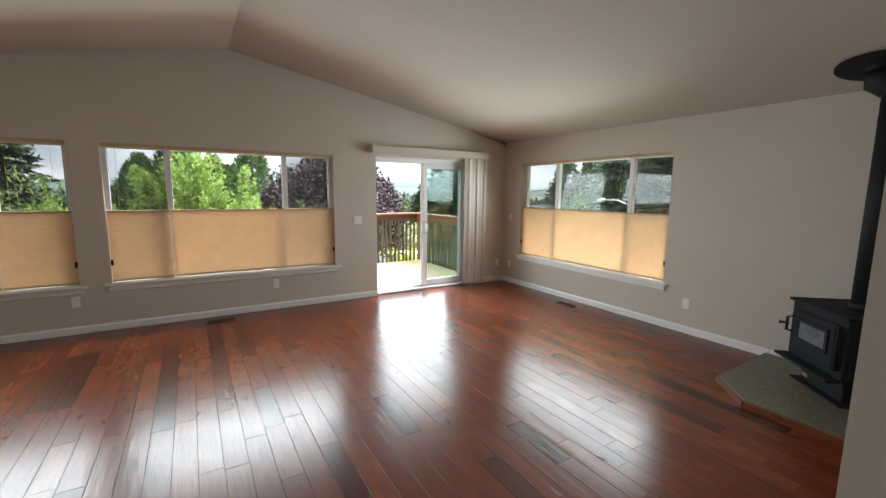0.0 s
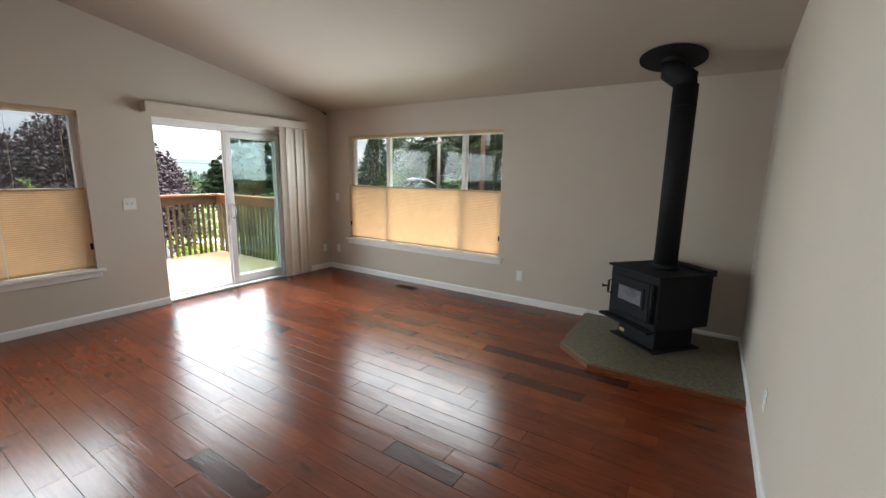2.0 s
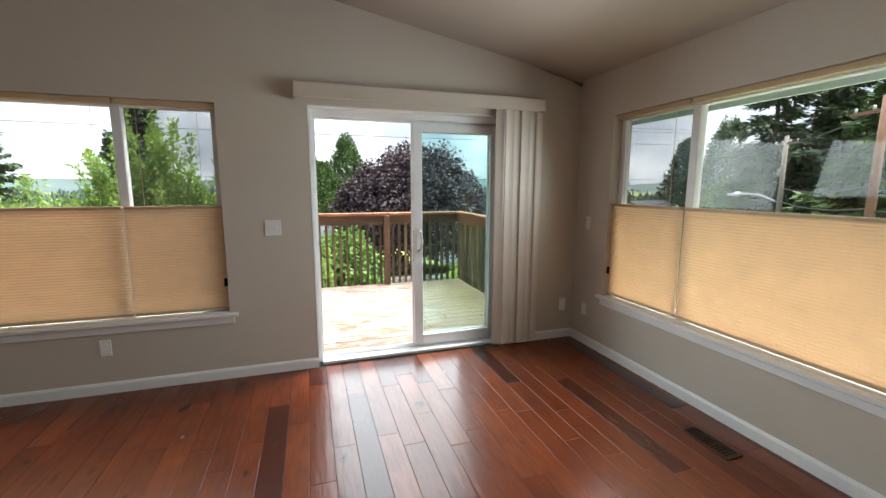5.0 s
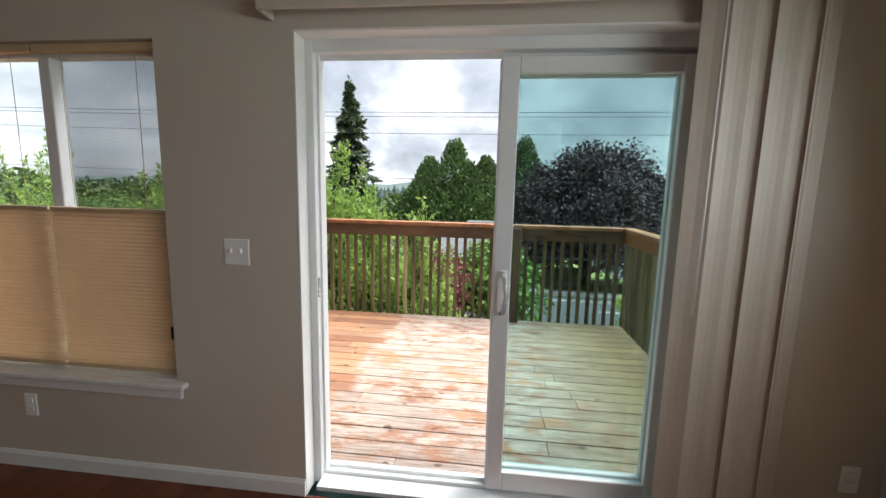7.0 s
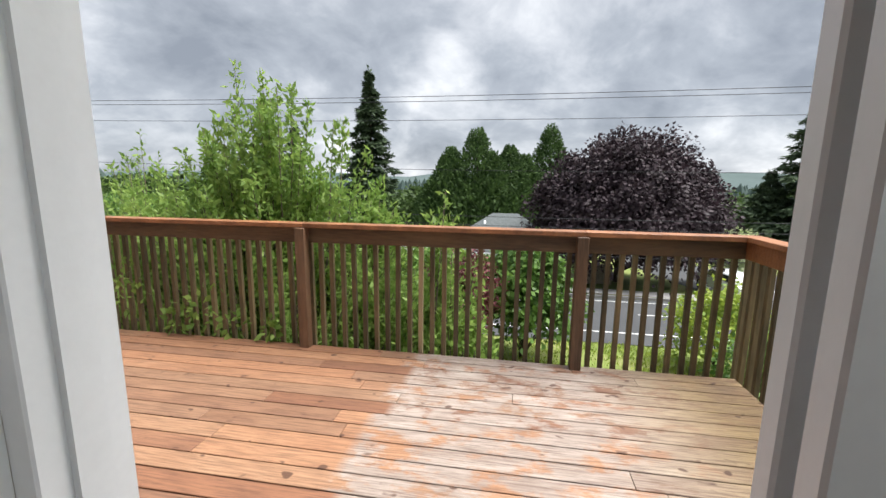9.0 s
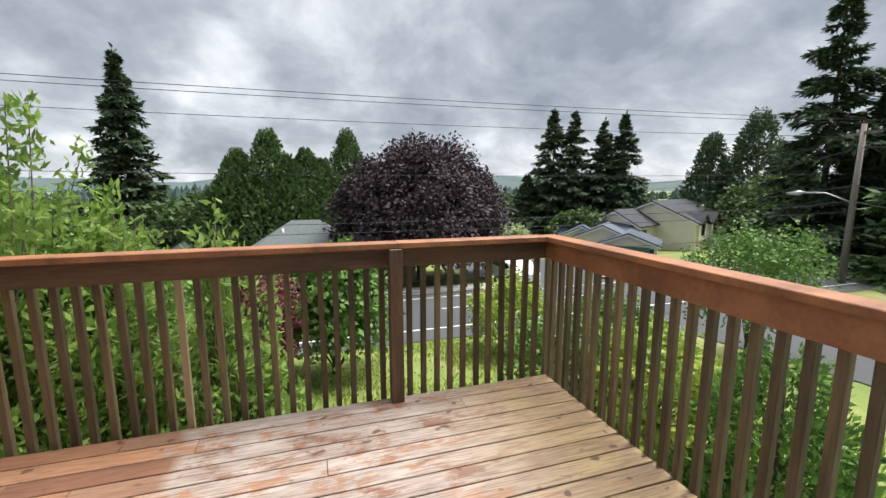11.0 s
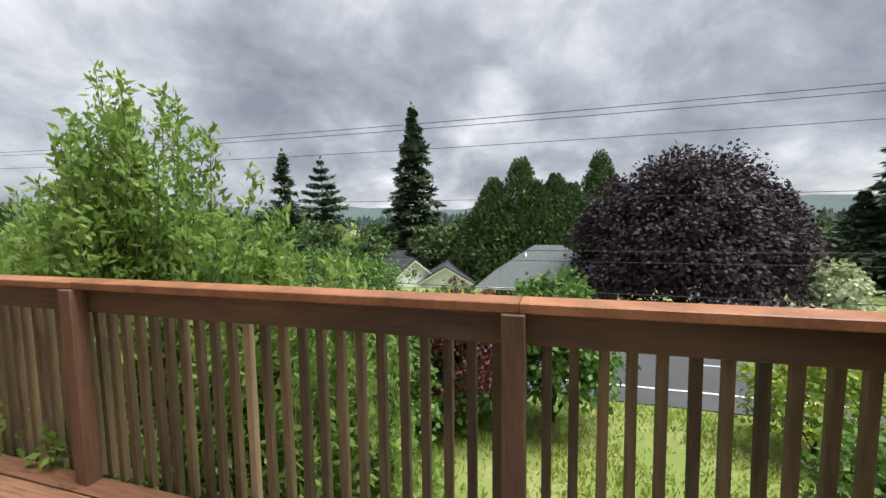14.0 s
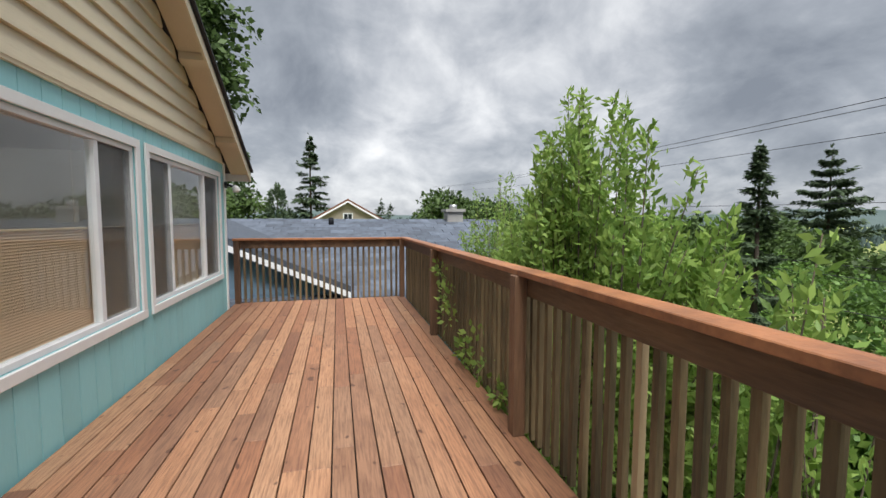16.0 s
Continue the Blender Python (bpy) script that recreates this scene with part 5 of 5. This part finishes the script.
# east, beyond the side street
for x, y, top, r in ((33.0, 16.0, 8.0, 4.5), (31.0, 12.6, 5.5, 4.0), (36.0, 9.5, 7.5, 5.0)):
    conifer(x, y, top - g(x, y), r, "broad green conifer across the side street", 200, 0.4, 0.05, dens=80, mat_leaf=L_CEDAR)


# ---- houses ----
def gable_house(name, x, y, rz, w, d, eave, ridge, wall_m, roof_m, label, z=None, over=0.35, windows=(), extra=None):
    """Walls with two gables across local x, a pitched roof with eaves, and windows on the gable front (local -y)."""
    h = thing(name, pose(x, y, (g(x, y) if z is None else z) - 0.3, 0, 0, rz), label, "house")
    part("wall", prism([(-w / 2, 0), (w / 2, 0), (w / 2, eave), (0, ridge), (-w / 2, eave)], "y", -d / 2, d / 2), wall_m, h)
    k = (ridge - eave) / (w / 2)
    for s in (-1, 1):
        part("roof", prism([(0, ridge + 0.02), (s * (w / 2 + over), eave - k * over + 0.02), (s * (w / 2 + over), eave - k * over + 0.16), (0, ridge + 0.18)], "y", -d / 2 - over, d / 2 + over), roof_m, h)
        part("fascia", prism([(0, ridge - 0.12), (s * (w / 2 + over), eave - k * over - 0.12), (s * (w / 2 + over), eave - k * over + 0.02), (0, ridge + 0.02)], "y", -d / 2 - over - 0.01, -d / 2 - over + 0.03), M_HWHITE, h)
    for wx, wz, ww, wh in windows:
        fr = part("window", boxes((wx - ww / 2 - 0.08, wx + ww / 2 + 0.08, -d / 2 - 0.05, -d / 2 + 0.02, wz - 0.08, wz + wh + 0.08)), M_HWHITE, h)
        part("pane", boxes((wx - ww / 2, wx - 0.02, -d / 2 - 0.06, -d / 2 - 0.045, wz, wz + wh), (wx + 0.02, wx + ww / 2, -d / 2 - 0.06, -d / 2 - 0.045, wz, wz + wh)), M_WINDARK, fr)
    return h


def hip_house(x, y, rz, w, d, eave, ridge, label):
    h = thing("house", pose(x, y, g(x, y) - 0.3, 0, 0, rz), label, "house")
    part("wall", boxes((-w / 2, w / 2, -d / 2, d / 2, 0, eave)), M_HBEIGE, h)
    o, bm = 0.45, bmesh.new()
    lo = [bm.verts.new(p) for p in ((-w / 2 - o, -d / 2 - o, eave - 0.1), (w / 2 + o, -d / 2 - o, eave - 0.1), (w / 2 + o, d / 2 + o, eave - 0.1), (-w / 2 - o, d / 2 + o, eave - 0.1))]
    a, b = bm.verts.new((-w * 0.12, 0, ridge)), bm.verts.new((w * 0.12, 0, ridge))
    for f in ((lo[0], lo[1], b, a), (lo[1], lo[2], b), (lo[2], lo[3], a, b), (lo[3], lo[0], a), tuple(lo[::-1])):
        bm.faces.new(f)
    part("roof", bm, M_SHINGLE2, h)
    part("gutter", boxes((-w / 2 - o, w / 2 + o, -d / 2 - o - 0.06, -d / 2 - o, eave - 0.2, eave - 0.06)), M_HWHITE, h)
    part("vent_pipe", tube([(-1.5, -1.2, eave + 0.8), (-1.5, -1.2, eave + 1.9)], 0.07, 8), M_HWHITE, h)
    for u in (-2.6, 0.4, 2.4):
        wn = part("window", boxes((u - 0.7, u + 0.7, -d / 2 - 0.05, -d / 2 + 0.02, 0.9, 2.1)), M_HWHITE, h)
        part("pane", boxes((u - 0.6, u + 0.6, -d / 2 - 0.06, -d / 2 - 0.045, 1.0, 2.0)), M_WINDARK, wn)
    return h


hip_house(2.15, 36.5, 0, 8.2, 7.6, 2.3, -1.08 - g(0, 36.5) + 0.3, "house with grey-green hipped shingle roof")
gable_house("house", -14.2, 48.5, 38, 5.6, 9.0, 2.6, 4.9, M_HWHITE, M_DARKROOF, "small white house with charcoal gable roof", z=-8.0, windows=((0, 3.3, 0.5, 0.6),))
gable_house("house", -9.2, 49.5, 12, 5.4, 7.0, 2.3, 3.9, M_HWHITE, M_DARKROOF, "low white garage with dark gable roof", z=-7.8, windows=((-0.2, 1.1, 3.0, 0.7),))
gable_house("house", -20.5, 56, 70, 6, 9, 2.4, 4.2, M_HBEIGE, M_DARKROOF, "beige house among trees", z=-7.4)
# cream two-storey house with green garage doors
hz = -6.9
ch = gable_house("house", 45.3, 45.2, -70, 9.6, 10.0, 4.6, 6.7, M_HCREAM, M_DARKROOF, "cream two-storey house with charcoal roof and dormers", z=hz, windows=((-2.6, 3.1, 1.0, 0.9),))
for dy in (-3.6, -0.4):
    dm = part("dormer", prism([(dy - 1.0, 2.6), (dy + 1.0, 2.6), (dy + 1.0, 4.5), (dy, 5.4), (dy - 1.0, 4.5)], "x", 3.4, 5.0), M_HCREAM, ch)
    for k in (-1, 1):
        part("dormer_roof", prism([(dy, 5.44), (dy + k * 1.25, 4.32), (dy + k * 1.25, 4.46), (dy, 5.60)], "x", 3.0, 5.3), M_DARKROOF, dm)
    part("dormer_window", boxes((4.99, 5.04, dy - 0.42, dy - 0.03, 3.1, 4.4), (4.99, 5.04, dy + 0.03, dy + 0.42, 3.1, 4.4)), M_WINDARK, dm)
part("porch_roof", prism([(-3.0, 2.5), (0.8, 2.5), (0.8, 2.65), (-3.0, 2.65)], "x", 4.9, 6.8), M_DARKROOF, ch)
c2 = gable_house("house", 38.0, 44.6, -66, 5.4, 6.0, 4.2, 5.7, M_HCREAM, M_DARKROOF, "cream house wing with charcoal roof", z=hz)
part("window", boxes((2.68, 2.74, -2.0, -0.9, 2.5, 3.7)), M_WINDARK, c2)
c3 = gable_house("house", 31.8, 44.4, -38, 4.6, 3.0, 2.6, 3.7, M_HCREAM, M_SHINGLE, "cream porch gable with white trim", z=hz + 0.4, windows=((-0.3, 1.0, 1.2, 1.2),))
c5 = thing("house", pose(34.6, 44.2, hz, 0, 0, -52), "low wing under a grey shingle roof", "house")
part("wall", boxes((-4.6, 3.0, -2.2, 2.6, 0, 2.7)), M_HBEIGE, c5)
for k in (-1, 1):
    part("roof", prism([(0.2, 4.15), (0.2 + k * 3.1, 2.62), (0.2 + k * 3.1, 2.76), (0.2, 4.3)], "x", -5.0, 3.2), M_SHINGLE, c5)
part("window", boxes((-1.2, 0.0, -2.26, -2.18, 1.0, 2.3)), M_HWHITE, c5)
c4 = gable_house("garage", 34.2, 39.6, -46, 5.2, 5.0, 2.5, 3.5, M_HCREAM, M_SHINGLE, "cream garage wing with a wide green door", z=hz + 0.3, windows=((1.9, 1.75, 0.9, 0.45),))
part("garage_door", boxes((-2.2, 2.0, -2.58, -2.49, 0.3, 2.3)), M_GREEN, c4, "dark green garage door")
for k in range(3):
    part("door_panel", boxes((-2.15, 1.95, -2.60, -2.575, 0.85 + 0.5 * k, 0.88 + 0.5 * k)), M_DARKROOF, c4)
c6 = gable_house("garage", 33.2, 42.2, -46, 5.4, 5.0, 2.9, 4.1, M_HCREAM, M_SHINGLE, "cream gabled bay with a green door", z=hz + 0.3)
part("garage_door", boxes((-1.8, 1.8, -2.58, -2.49, 0.3, 2.3)), M_GREEN, c6, "dark green garage door")
# neighbours
nb = thing("house", pose(-11.9, 7.4, -3.3), "neighbouring blue house under a grey shingle roof", "house")
part("wall", boxes((-4.2, 4.2, -8.5, 4.4, 0, 2.65)), M_HBLUE, nb)
RZ, EZ, RW = 4.62, 2.75, 5.6
for s in (-1, 1):
    part("roof", prism([(0, RZ - 0.05), (s * RW, EZ - 0.05), (s * RW, EZ + 0.05), (0, RZ + 0.05)], "y", -9.0, 4.9), M_SHINGLE, nb)
part("bargeboard", prism([(0, RZ - 0.22), (RW, EZ - 0.22), (RW, EZ - 0.052), (0, RZ - 0.052)], "y", 4.86, 4.92), M_HWHITE, nb)
part("chimney", boxes((-0.3, 0.3, 2.7, 3.3, RZ - 0.6, RZ + 0.35), (-0.38, 0.38, 2.62, 3.38, RZ + 0.35, RZ + 0.45)), M_CONC, nb)
part("chimney_pot", tube([(0, 3.0, RZ + 0.45), (0, 3.0, RZ + 0.62)], 0.14, 10), M_METAL, nb)
part("roof_vent", tube([(0.5, -1.5, RZ - 0.2), (0.5, -1.5, RZ + 0.12)], 0.09, 10), M_IRON, nb)
me_sh = mesh_of("shingle", boxes((-0.15, 0.006, -0.155, 0.155, 0.0, 0.014)), M_SHINGLE)
kk = math.degrees(math.atan2(RZ - EZ, RW))
for i in range(20):
    for j in range(13):
        q = part("shingle", me_sh, None, nb)
        dist = 0.25 + i * 0.29
        q.matrix_basis = pose(dist * math.cos(radians(kk)), -5.2 + j * 0.76 + (i % 3) * 0.25, RZ + 0.052 - dist * math.sin(radians(kk)), 0, kk, 0) @ Matrix.Diagonal((1.9, 2.35, 1, 1))
# gabled porch of that house, facing the deck
pg = gable_house("porch", -8.2, 2.04, 90, 8.0, 3.2, 3.44, 5.2, M_HBLUE, M_SHINGLE, "blue gabled wing with white bargeboards", z=-3.3, windows=((2.2, 1.9, 0.7, 0.7), (3.2, 1.9, 0.5, 0.7)))
for i in range(19):
    part("lap_board", boxes((-3.95, 3.95, -1.625, -1.60, 0.3 + 0.165 * i, 0.3 + 0.165 * i + 0.15)), M_HBLUE, pg)
gable_house("house", -33.5, 6.9, 90, 6.0, 7.0, 4.4, 6.1, M_HBEIGE, M_REDROOF, "beige house with a red-brown roof", z=-3.0, windows=((0.0, 4.6, 0.6, 0.5),))
gable_house("house", -40, -2.0, 0, 8, 5, 3.6, 4.6, M_HBEIGE, M_SHINGLE2, "pale low building behind the roofs", z=-3.0)
eh = gable_house("house", 21.8, 2.4, 0, 6.6, 9.0, 4.9, 7.3, M_HWHITE, M_SHINGLE, "white house with steep grey roof across the side street", z=-3.4, windows=((0, 2.6, 1.0, 1.0),))
gable_house("house", 44, 13, -60, 8, 9, 2.8, 4.2, M_HWHITE, M_HBEIGE, "low white house with tan roof", z=-5.2, windows=((0, 1.2, 1.2, 0.9),))
gable_house("warehouse", -22, 110, 5, 26, 14, 3.2, 3.9, M_HWHITE, M_HBEIGE, "long low pale warehouse in the valley", z=-11.5)
gable_house("warehouse", -62, 95, 5, 30, 14, 3.4, 4.2, M_HWHITE, M_SHINGLE2, "long low pale building in the valley", z=-9.5)

# unseen pad added to keep the lawn's green bounce off the cream walls
sheet("driveway", [20.1, 26, 33], [27.1, 33, 40], 0.03, M_ASPHALT, "added grey asphalt pad that cuts green bounce on the cream house", "driveway")
sheet("driveway", [6.5, 9, 14.1], [-14, -6, 0, 2.5], 0.03, M_CONC, "pale concrete driveway beside the house", "driveway")
# fences across the road and by the side street
for fx, fy, rz, n in ((4.5, 29.5, 8, 30), (23.5, 13.5, 12, 44)):
    fn = thing("fence", pose(fx, fy, g(fx, fy), 0, 0, rz), "weathered grey board fence", "fence")
    me_b = mesh_of("board", boxes((-0.07, 0.07, -0.012, 0.012, 0, 1.3)), M_FENCE)
    for i in range(n):
        part("board", me_b, None, fn).matrix_basis = pose(i * 0.15, 0, rs.uniform(-0.03, 0.03))
    part("rail", boxes((-0.1, n * 0.15, 0.013, 0.05, 0.25, 0.34), (-0.1, n * 0.15, 0.013, 0.05, 0.95, 1.04)), M_FENCE, fn)


# ---- poles, lamp and wires ----
def power_pole(x, y, top, m_wood, label, arm_turn, lamp=None):
    z = g(x, y)
    p = thing("utility_pole", pose(x, y, z), label, "utility pole")
    H = top - z
    part("pole", tube([(0, 0, 0), (0, 0, H)], [0.17, 0.11], 12), m_wood, p)
    c, s = math.cos(radians(arm_turn)), math.sin(radians(arm_turn))
    arm = boxes((-1.2, 1.2, -0.05, 0.05, H - 0.55, H - 0.43))
    bmesh.ops.rotate(arm, verts=arm.verts[:], cent=(0, 0, 0), matrix=Matrix.Rotation(radians(arm_turn), 3, "Z"))
    part("cross_arm", arm, m_wood, p)
    for u in (-1.1, -0.4, 0.4, 1.1):
        part("insulator", tube([(u * c, u * s, H - 0.43), (u * c, u * s, H - 0.28)], 0.05, 8), M_METAL, p)
    if lamp:
        dx, dy, dz = lamp
        part("lamp_arm", tube([(0, 0, H - dz - 0.4), (dx * 0.5, dy * 0.5, H - dz + 0.1), (dx, dy, H - dz + 0.12)], 0.04, 8), M_METAL, p, "galvanised street lamp arm")
        part("lamp_head", tube([(dx * 0.9, dy * 0.9, H - dz + 0.12), (dx, dy, H - dz + 0.08), (dx * 1.25, dy * 1.25, H - dz + 0.05)], [0.06, 0.16, 0.05], 10), M_METAL, p)
    return p


power_pole(29.5, 18.8, 4.5, M_POLE, "grey wooden utility pole with street lamp", 60, (-0.9, 2.0, 3.6))
pp = power_pole(21.2, 10.3, 4.6, M_POLEB, "brown wooden utility pole with transformer", 70)
part("transformer", tube([(0.35, 0, 6.1), (0.35, 0, 6.95)], 0.24, 14), M_METAL, pp, "grey transformer can")
power_pole(-70, 24.0, 4.5, M_POLE, "far grey wooden utility pole", 90)


def wire(a, b, sag, r, label):
    pts = []
    for i in range(25):
        k = i / 24
        pts.append((a[0] + (b[0] - a[0]) * k, a[1] + (b[1] - a[1]) * k, a[2] + (b[2] - a[2]) * k - sag * 4 * k * (1 - k)))
    m = ((a[0] + b[0]) / 2, (a[1] + b[1]) / 2, 0)
    solid("power_line", tube(pts, r, 4), M_WIRE, label, "cable")


for za, zb, dy, r in ((4.8, 4.5, -1.0, 0.012), (4.7, 4.4, -0.6, 0.012), (4.1, 3.9, 0.5, 0.012), (2.0, 2.0, 0.2, 0.012), (-0.35, 0.4, 0.3, 0.014), (-0.6, 0.0, 0.3, 0.014), (-1.5, -1.1, 0.3, 0.016)):
    wire((-70, 24 + dy, za + 2.5), (29.5, 18.8 + dy, zb), 1.1, r, "black overhead cable along the road")
for z, r in ((4.1, 0.02), (3.3, 0.02), (1.4, 0.03), (0.6, 0.03)):
    wire((29.5, 18.8, z), (21.2, 10.3, z + 0.1), 0.25, r, "black overhead cable between poles")
    wire((29.5, 18.8, z), (60, 70, z - 2), 1.2, r, "black overhead cable along the side street")
    wire((21.2, 10.3, z), (14, -30, z + 0.4), 0.5, r, "black overhead cable along the side street")


# ---- parked car ----
car = thing("car", pose(14.6, 28.2, g(14, 28.2) + 0.03, 0, 0, 95), "white and silver car parked on the side street", "car")
prof = [(-2.2, 0.35), (-2.2, 0.85), (-1.9, 0.98), (-1.2, 1.42), (0.5, 1.45), (1.1, 1.0), (2.05, 0.85), (2.2, 0.6), (2.2, 0.35)]
part("body", prism(prof, "y", -0.85, 0.85, 0.05), M_HWHITE, car)
part("side_window", prism([(-1.55, 1.0), (-1.05, 1.35), (0.42, 1.37), (0.85, 1.0)], "y", -0.86, 0.86), M_WINDARK, car, "dark car window")
for wx in (-1.35, 1.4):
    for wy in (-0.8, 0.8):
        wl = part("wheel", tube([(wx, wy - 0.1, 0.33), (wx, wy + 0.1, 0.33)], 0.33, 18), M_IRON, car)
        part("rim", tube([(wx, wy - 0.11, 0.33), (wx, wy + 0.11, 0.33)], 0.19, 14), M_METAL, wl)

# ---- porch below the front door ----
porch = thing("entry_porch", pose(0, 0, 0), "reddish wooden entry porch with railing", "porch")
for i in range(12):
    part("plank", boxes((EX + 0.20 + i * 0.145, EX + 0.335 + i * 0.145, -3.4, -0.9, -1.38, -1.345)), M_CAP, porch)
part("beam", boxes((EX + 0.2, 6.4, -3.4, -3.3, -1.6, -1.385), (EX + 0.2, 6.4, -1.0, -0.9, -1.6, -1.385), (EX + 0.3, EX + 0.4, -3.3, -3.2, -3.4, -1.6), (6.2, 6.3, -3.3, -3.2, -3.4, -1.6)), M_POST, porch)
for i in range(16):
    part("rail_board", boxes((6.32, 6.34, -3.35 + i * 0.155, -3.21 + i * 0.155, -1.34, -0.42)), M_FENCE, porch)
part("rail_cap", boxes((6.26, 6.40, -3.4, -0.9, -0.42, -0.38)), M_CAP, porch)
mt = solid("doormat", tube([(0, 0, 0), (0, 0, 0.015)], 0.42, 40), M_MAT, "purple and white patterned round doormat", "doormat", m=pose(4.98, -2.35, -1.344))

# ---- far hills and woods ----
n = 6500
ang = np.radians(rs.uniform(-115, 100, n))
dist = np.where(ang < -0.9, 520, 260) + 900 * rs.rand(n) ** 1.3
fx, fy = np.sin(ang) * dist, np.maximum(np.cos(ang) * dist, -60)
gz = np.array([g(a, b) for a, b in zip(fx, fy)])
h = rs.uniform(8, 17, n) * np.clip(0.55 + 0.45 * np.sin(ang * 9 + dist * 0.01), 0.25, 1)
w = h * rs.uniform(0.22, 0.5, n)
V, Fc = [], []
for i in range(n):
    o = len(V)
    for q in range(5):
        a = q * math.tau / 5 + i
        V.append((fx[i] + math.cos(a) * w[i], fy[i] + math.sin(a) * w[i], gz[i] + 0.05 * h[i]))
        V.append((fx[i] + math.cos(a + 0.5) * w[i] * 0.62, fy[i] + math.sin(a + 0.5) * w[i] * 0.62, gz[i] + h[i] * 0.52))
    V.append((fx[i], fy[i], gz[i] + h[i]))
    for q in range(5):
        r2 = (q + 1) % 5
        Fc += [(o + 2 * q, o + 2 * r2, o + 2 * q + 1), (o + 2 * r2, o + 2 * r2 + 1, o + 2 * q + 1), (o + 2 * q + 1, o + 2 * r2 + 1, o + 10)]
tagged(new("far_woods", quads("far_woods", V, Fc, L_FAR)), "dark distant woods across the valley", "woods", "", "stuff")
hv, hf = [], []
for i in range(61):
    a = radians(-130 + i * 4.3)
    top = 34 + 16 * math.sin(i * 0.9) + 8 * math.sin(i * 2.3)
    for d_, z_ in ((1500, -60), (1900, top * 0.75), (2400, top)):
        hv.append((math.sin(a) * d_, math.cos(a) * d_, z_))
for i in range(60):
    for j in range(2):
        hf.append((3 * i + j, 3 * i + 3 + j, 3 * i + 4 + j, 3 * i + 1 + j))
tagged(new("backdrop", quads("backdrop", hv, hf, M_HILL)), "wooded hills on the horizon, distance haze painted in as blue-green", "hills", "", "structure")

# ---- grass tufts on the near lawn ----
n = 42000
gx, gy = rs.uniform(-4, 12, n), rs.uniform(7.6, 16.9, n)
keep = (np.sin(gx * 2.1) + np.sin(gy * 1.7 + gx) + rs.normal(size=n)) > -0.6
gx, gy = gx[keep], gy[keep]
c = np.stack([gx, gy, np.array([g(a, b) for a, b in zip(gx, gy)])], 1)
d = unit(rs.normal(size=c.shape) * 0.45 + np.array([0, 0, 1.0]))
ln = rs.uniform(0.05, 0.16, len(c))
tagged(new("grass", leaf_mesh("grass", c, d, ln, ln * 0.16, L_GRASS)), "uneven bright green grass with dry patches", "grass", "", "stuff")

# ---- deck boards and floor planks ----
PITCH = 0.1425
rows = int((DY1 - OUT - 0.02) / PITCH) + 1
for j in range(rows):
    y0 = OUT + 0.026 + j * PITCH
    y1 = min(y0 + PITCH - 0.009, DY1)
    if y1 - y0 < 0.03:
        continue
    x = DX0
    while x < DX1 - 0.01:
        ln = random.choice((1.2, 1.8, 2.4, 3.0, 3.6)) * random.uniform(0.8, 1.1)
        b = DX1 if x + ln > DX1 - 0.6 else x + ln
        part("deck_board", boxes((x + 0.0015, b - 0.0015, y0, y1, DECK_Z - 0.038, DECK_Z + random.uniform(-0.001, 0.001)), bevel=0.0025), M_DECK, deck)
        x = b

PW = 0.127
near, far = [], []
i = 0
x = WX
while x < EX - 0.01:
    b = min(x + PW, EX)
    y = SY
    while y < NY - 0.01:
        ln = random.uniform(0.45, 1.25)
        e = NY if y + ln > NY - 0.3 else y + ln
        blocked = (x < EX and b > STAIR[0] and y < PY0 and e > STAIR[1])
        if blocked:
            if y < STAIR[1] - 0.05:
                e = STAIR[1]
            else:
                y = PY0
                continue
        (near if (y > -1.0 and x > -1.2) else far).append((x, b, y, e))
        y = e
    x = b
bm = bmesh.new()
for x, b, y, e in far + near[300:]:
    add_box(bm, x + 0.0006, b - 0.0006, y + 0.0006, e - 0.0006, -0.011, 0.0)
tagged(part("planks", bm, M_FLOOR, floor), kind="stuff")
for x, b, y, e in near[:300]:
    part("plank", boxes((x + 0.0006, b - 0.0006, y + 0.0006, e - 0.0006, -0.011, random.uniform(-0.0006, 0.0004)), bevel=0.0012), M_FLOOR, floor)
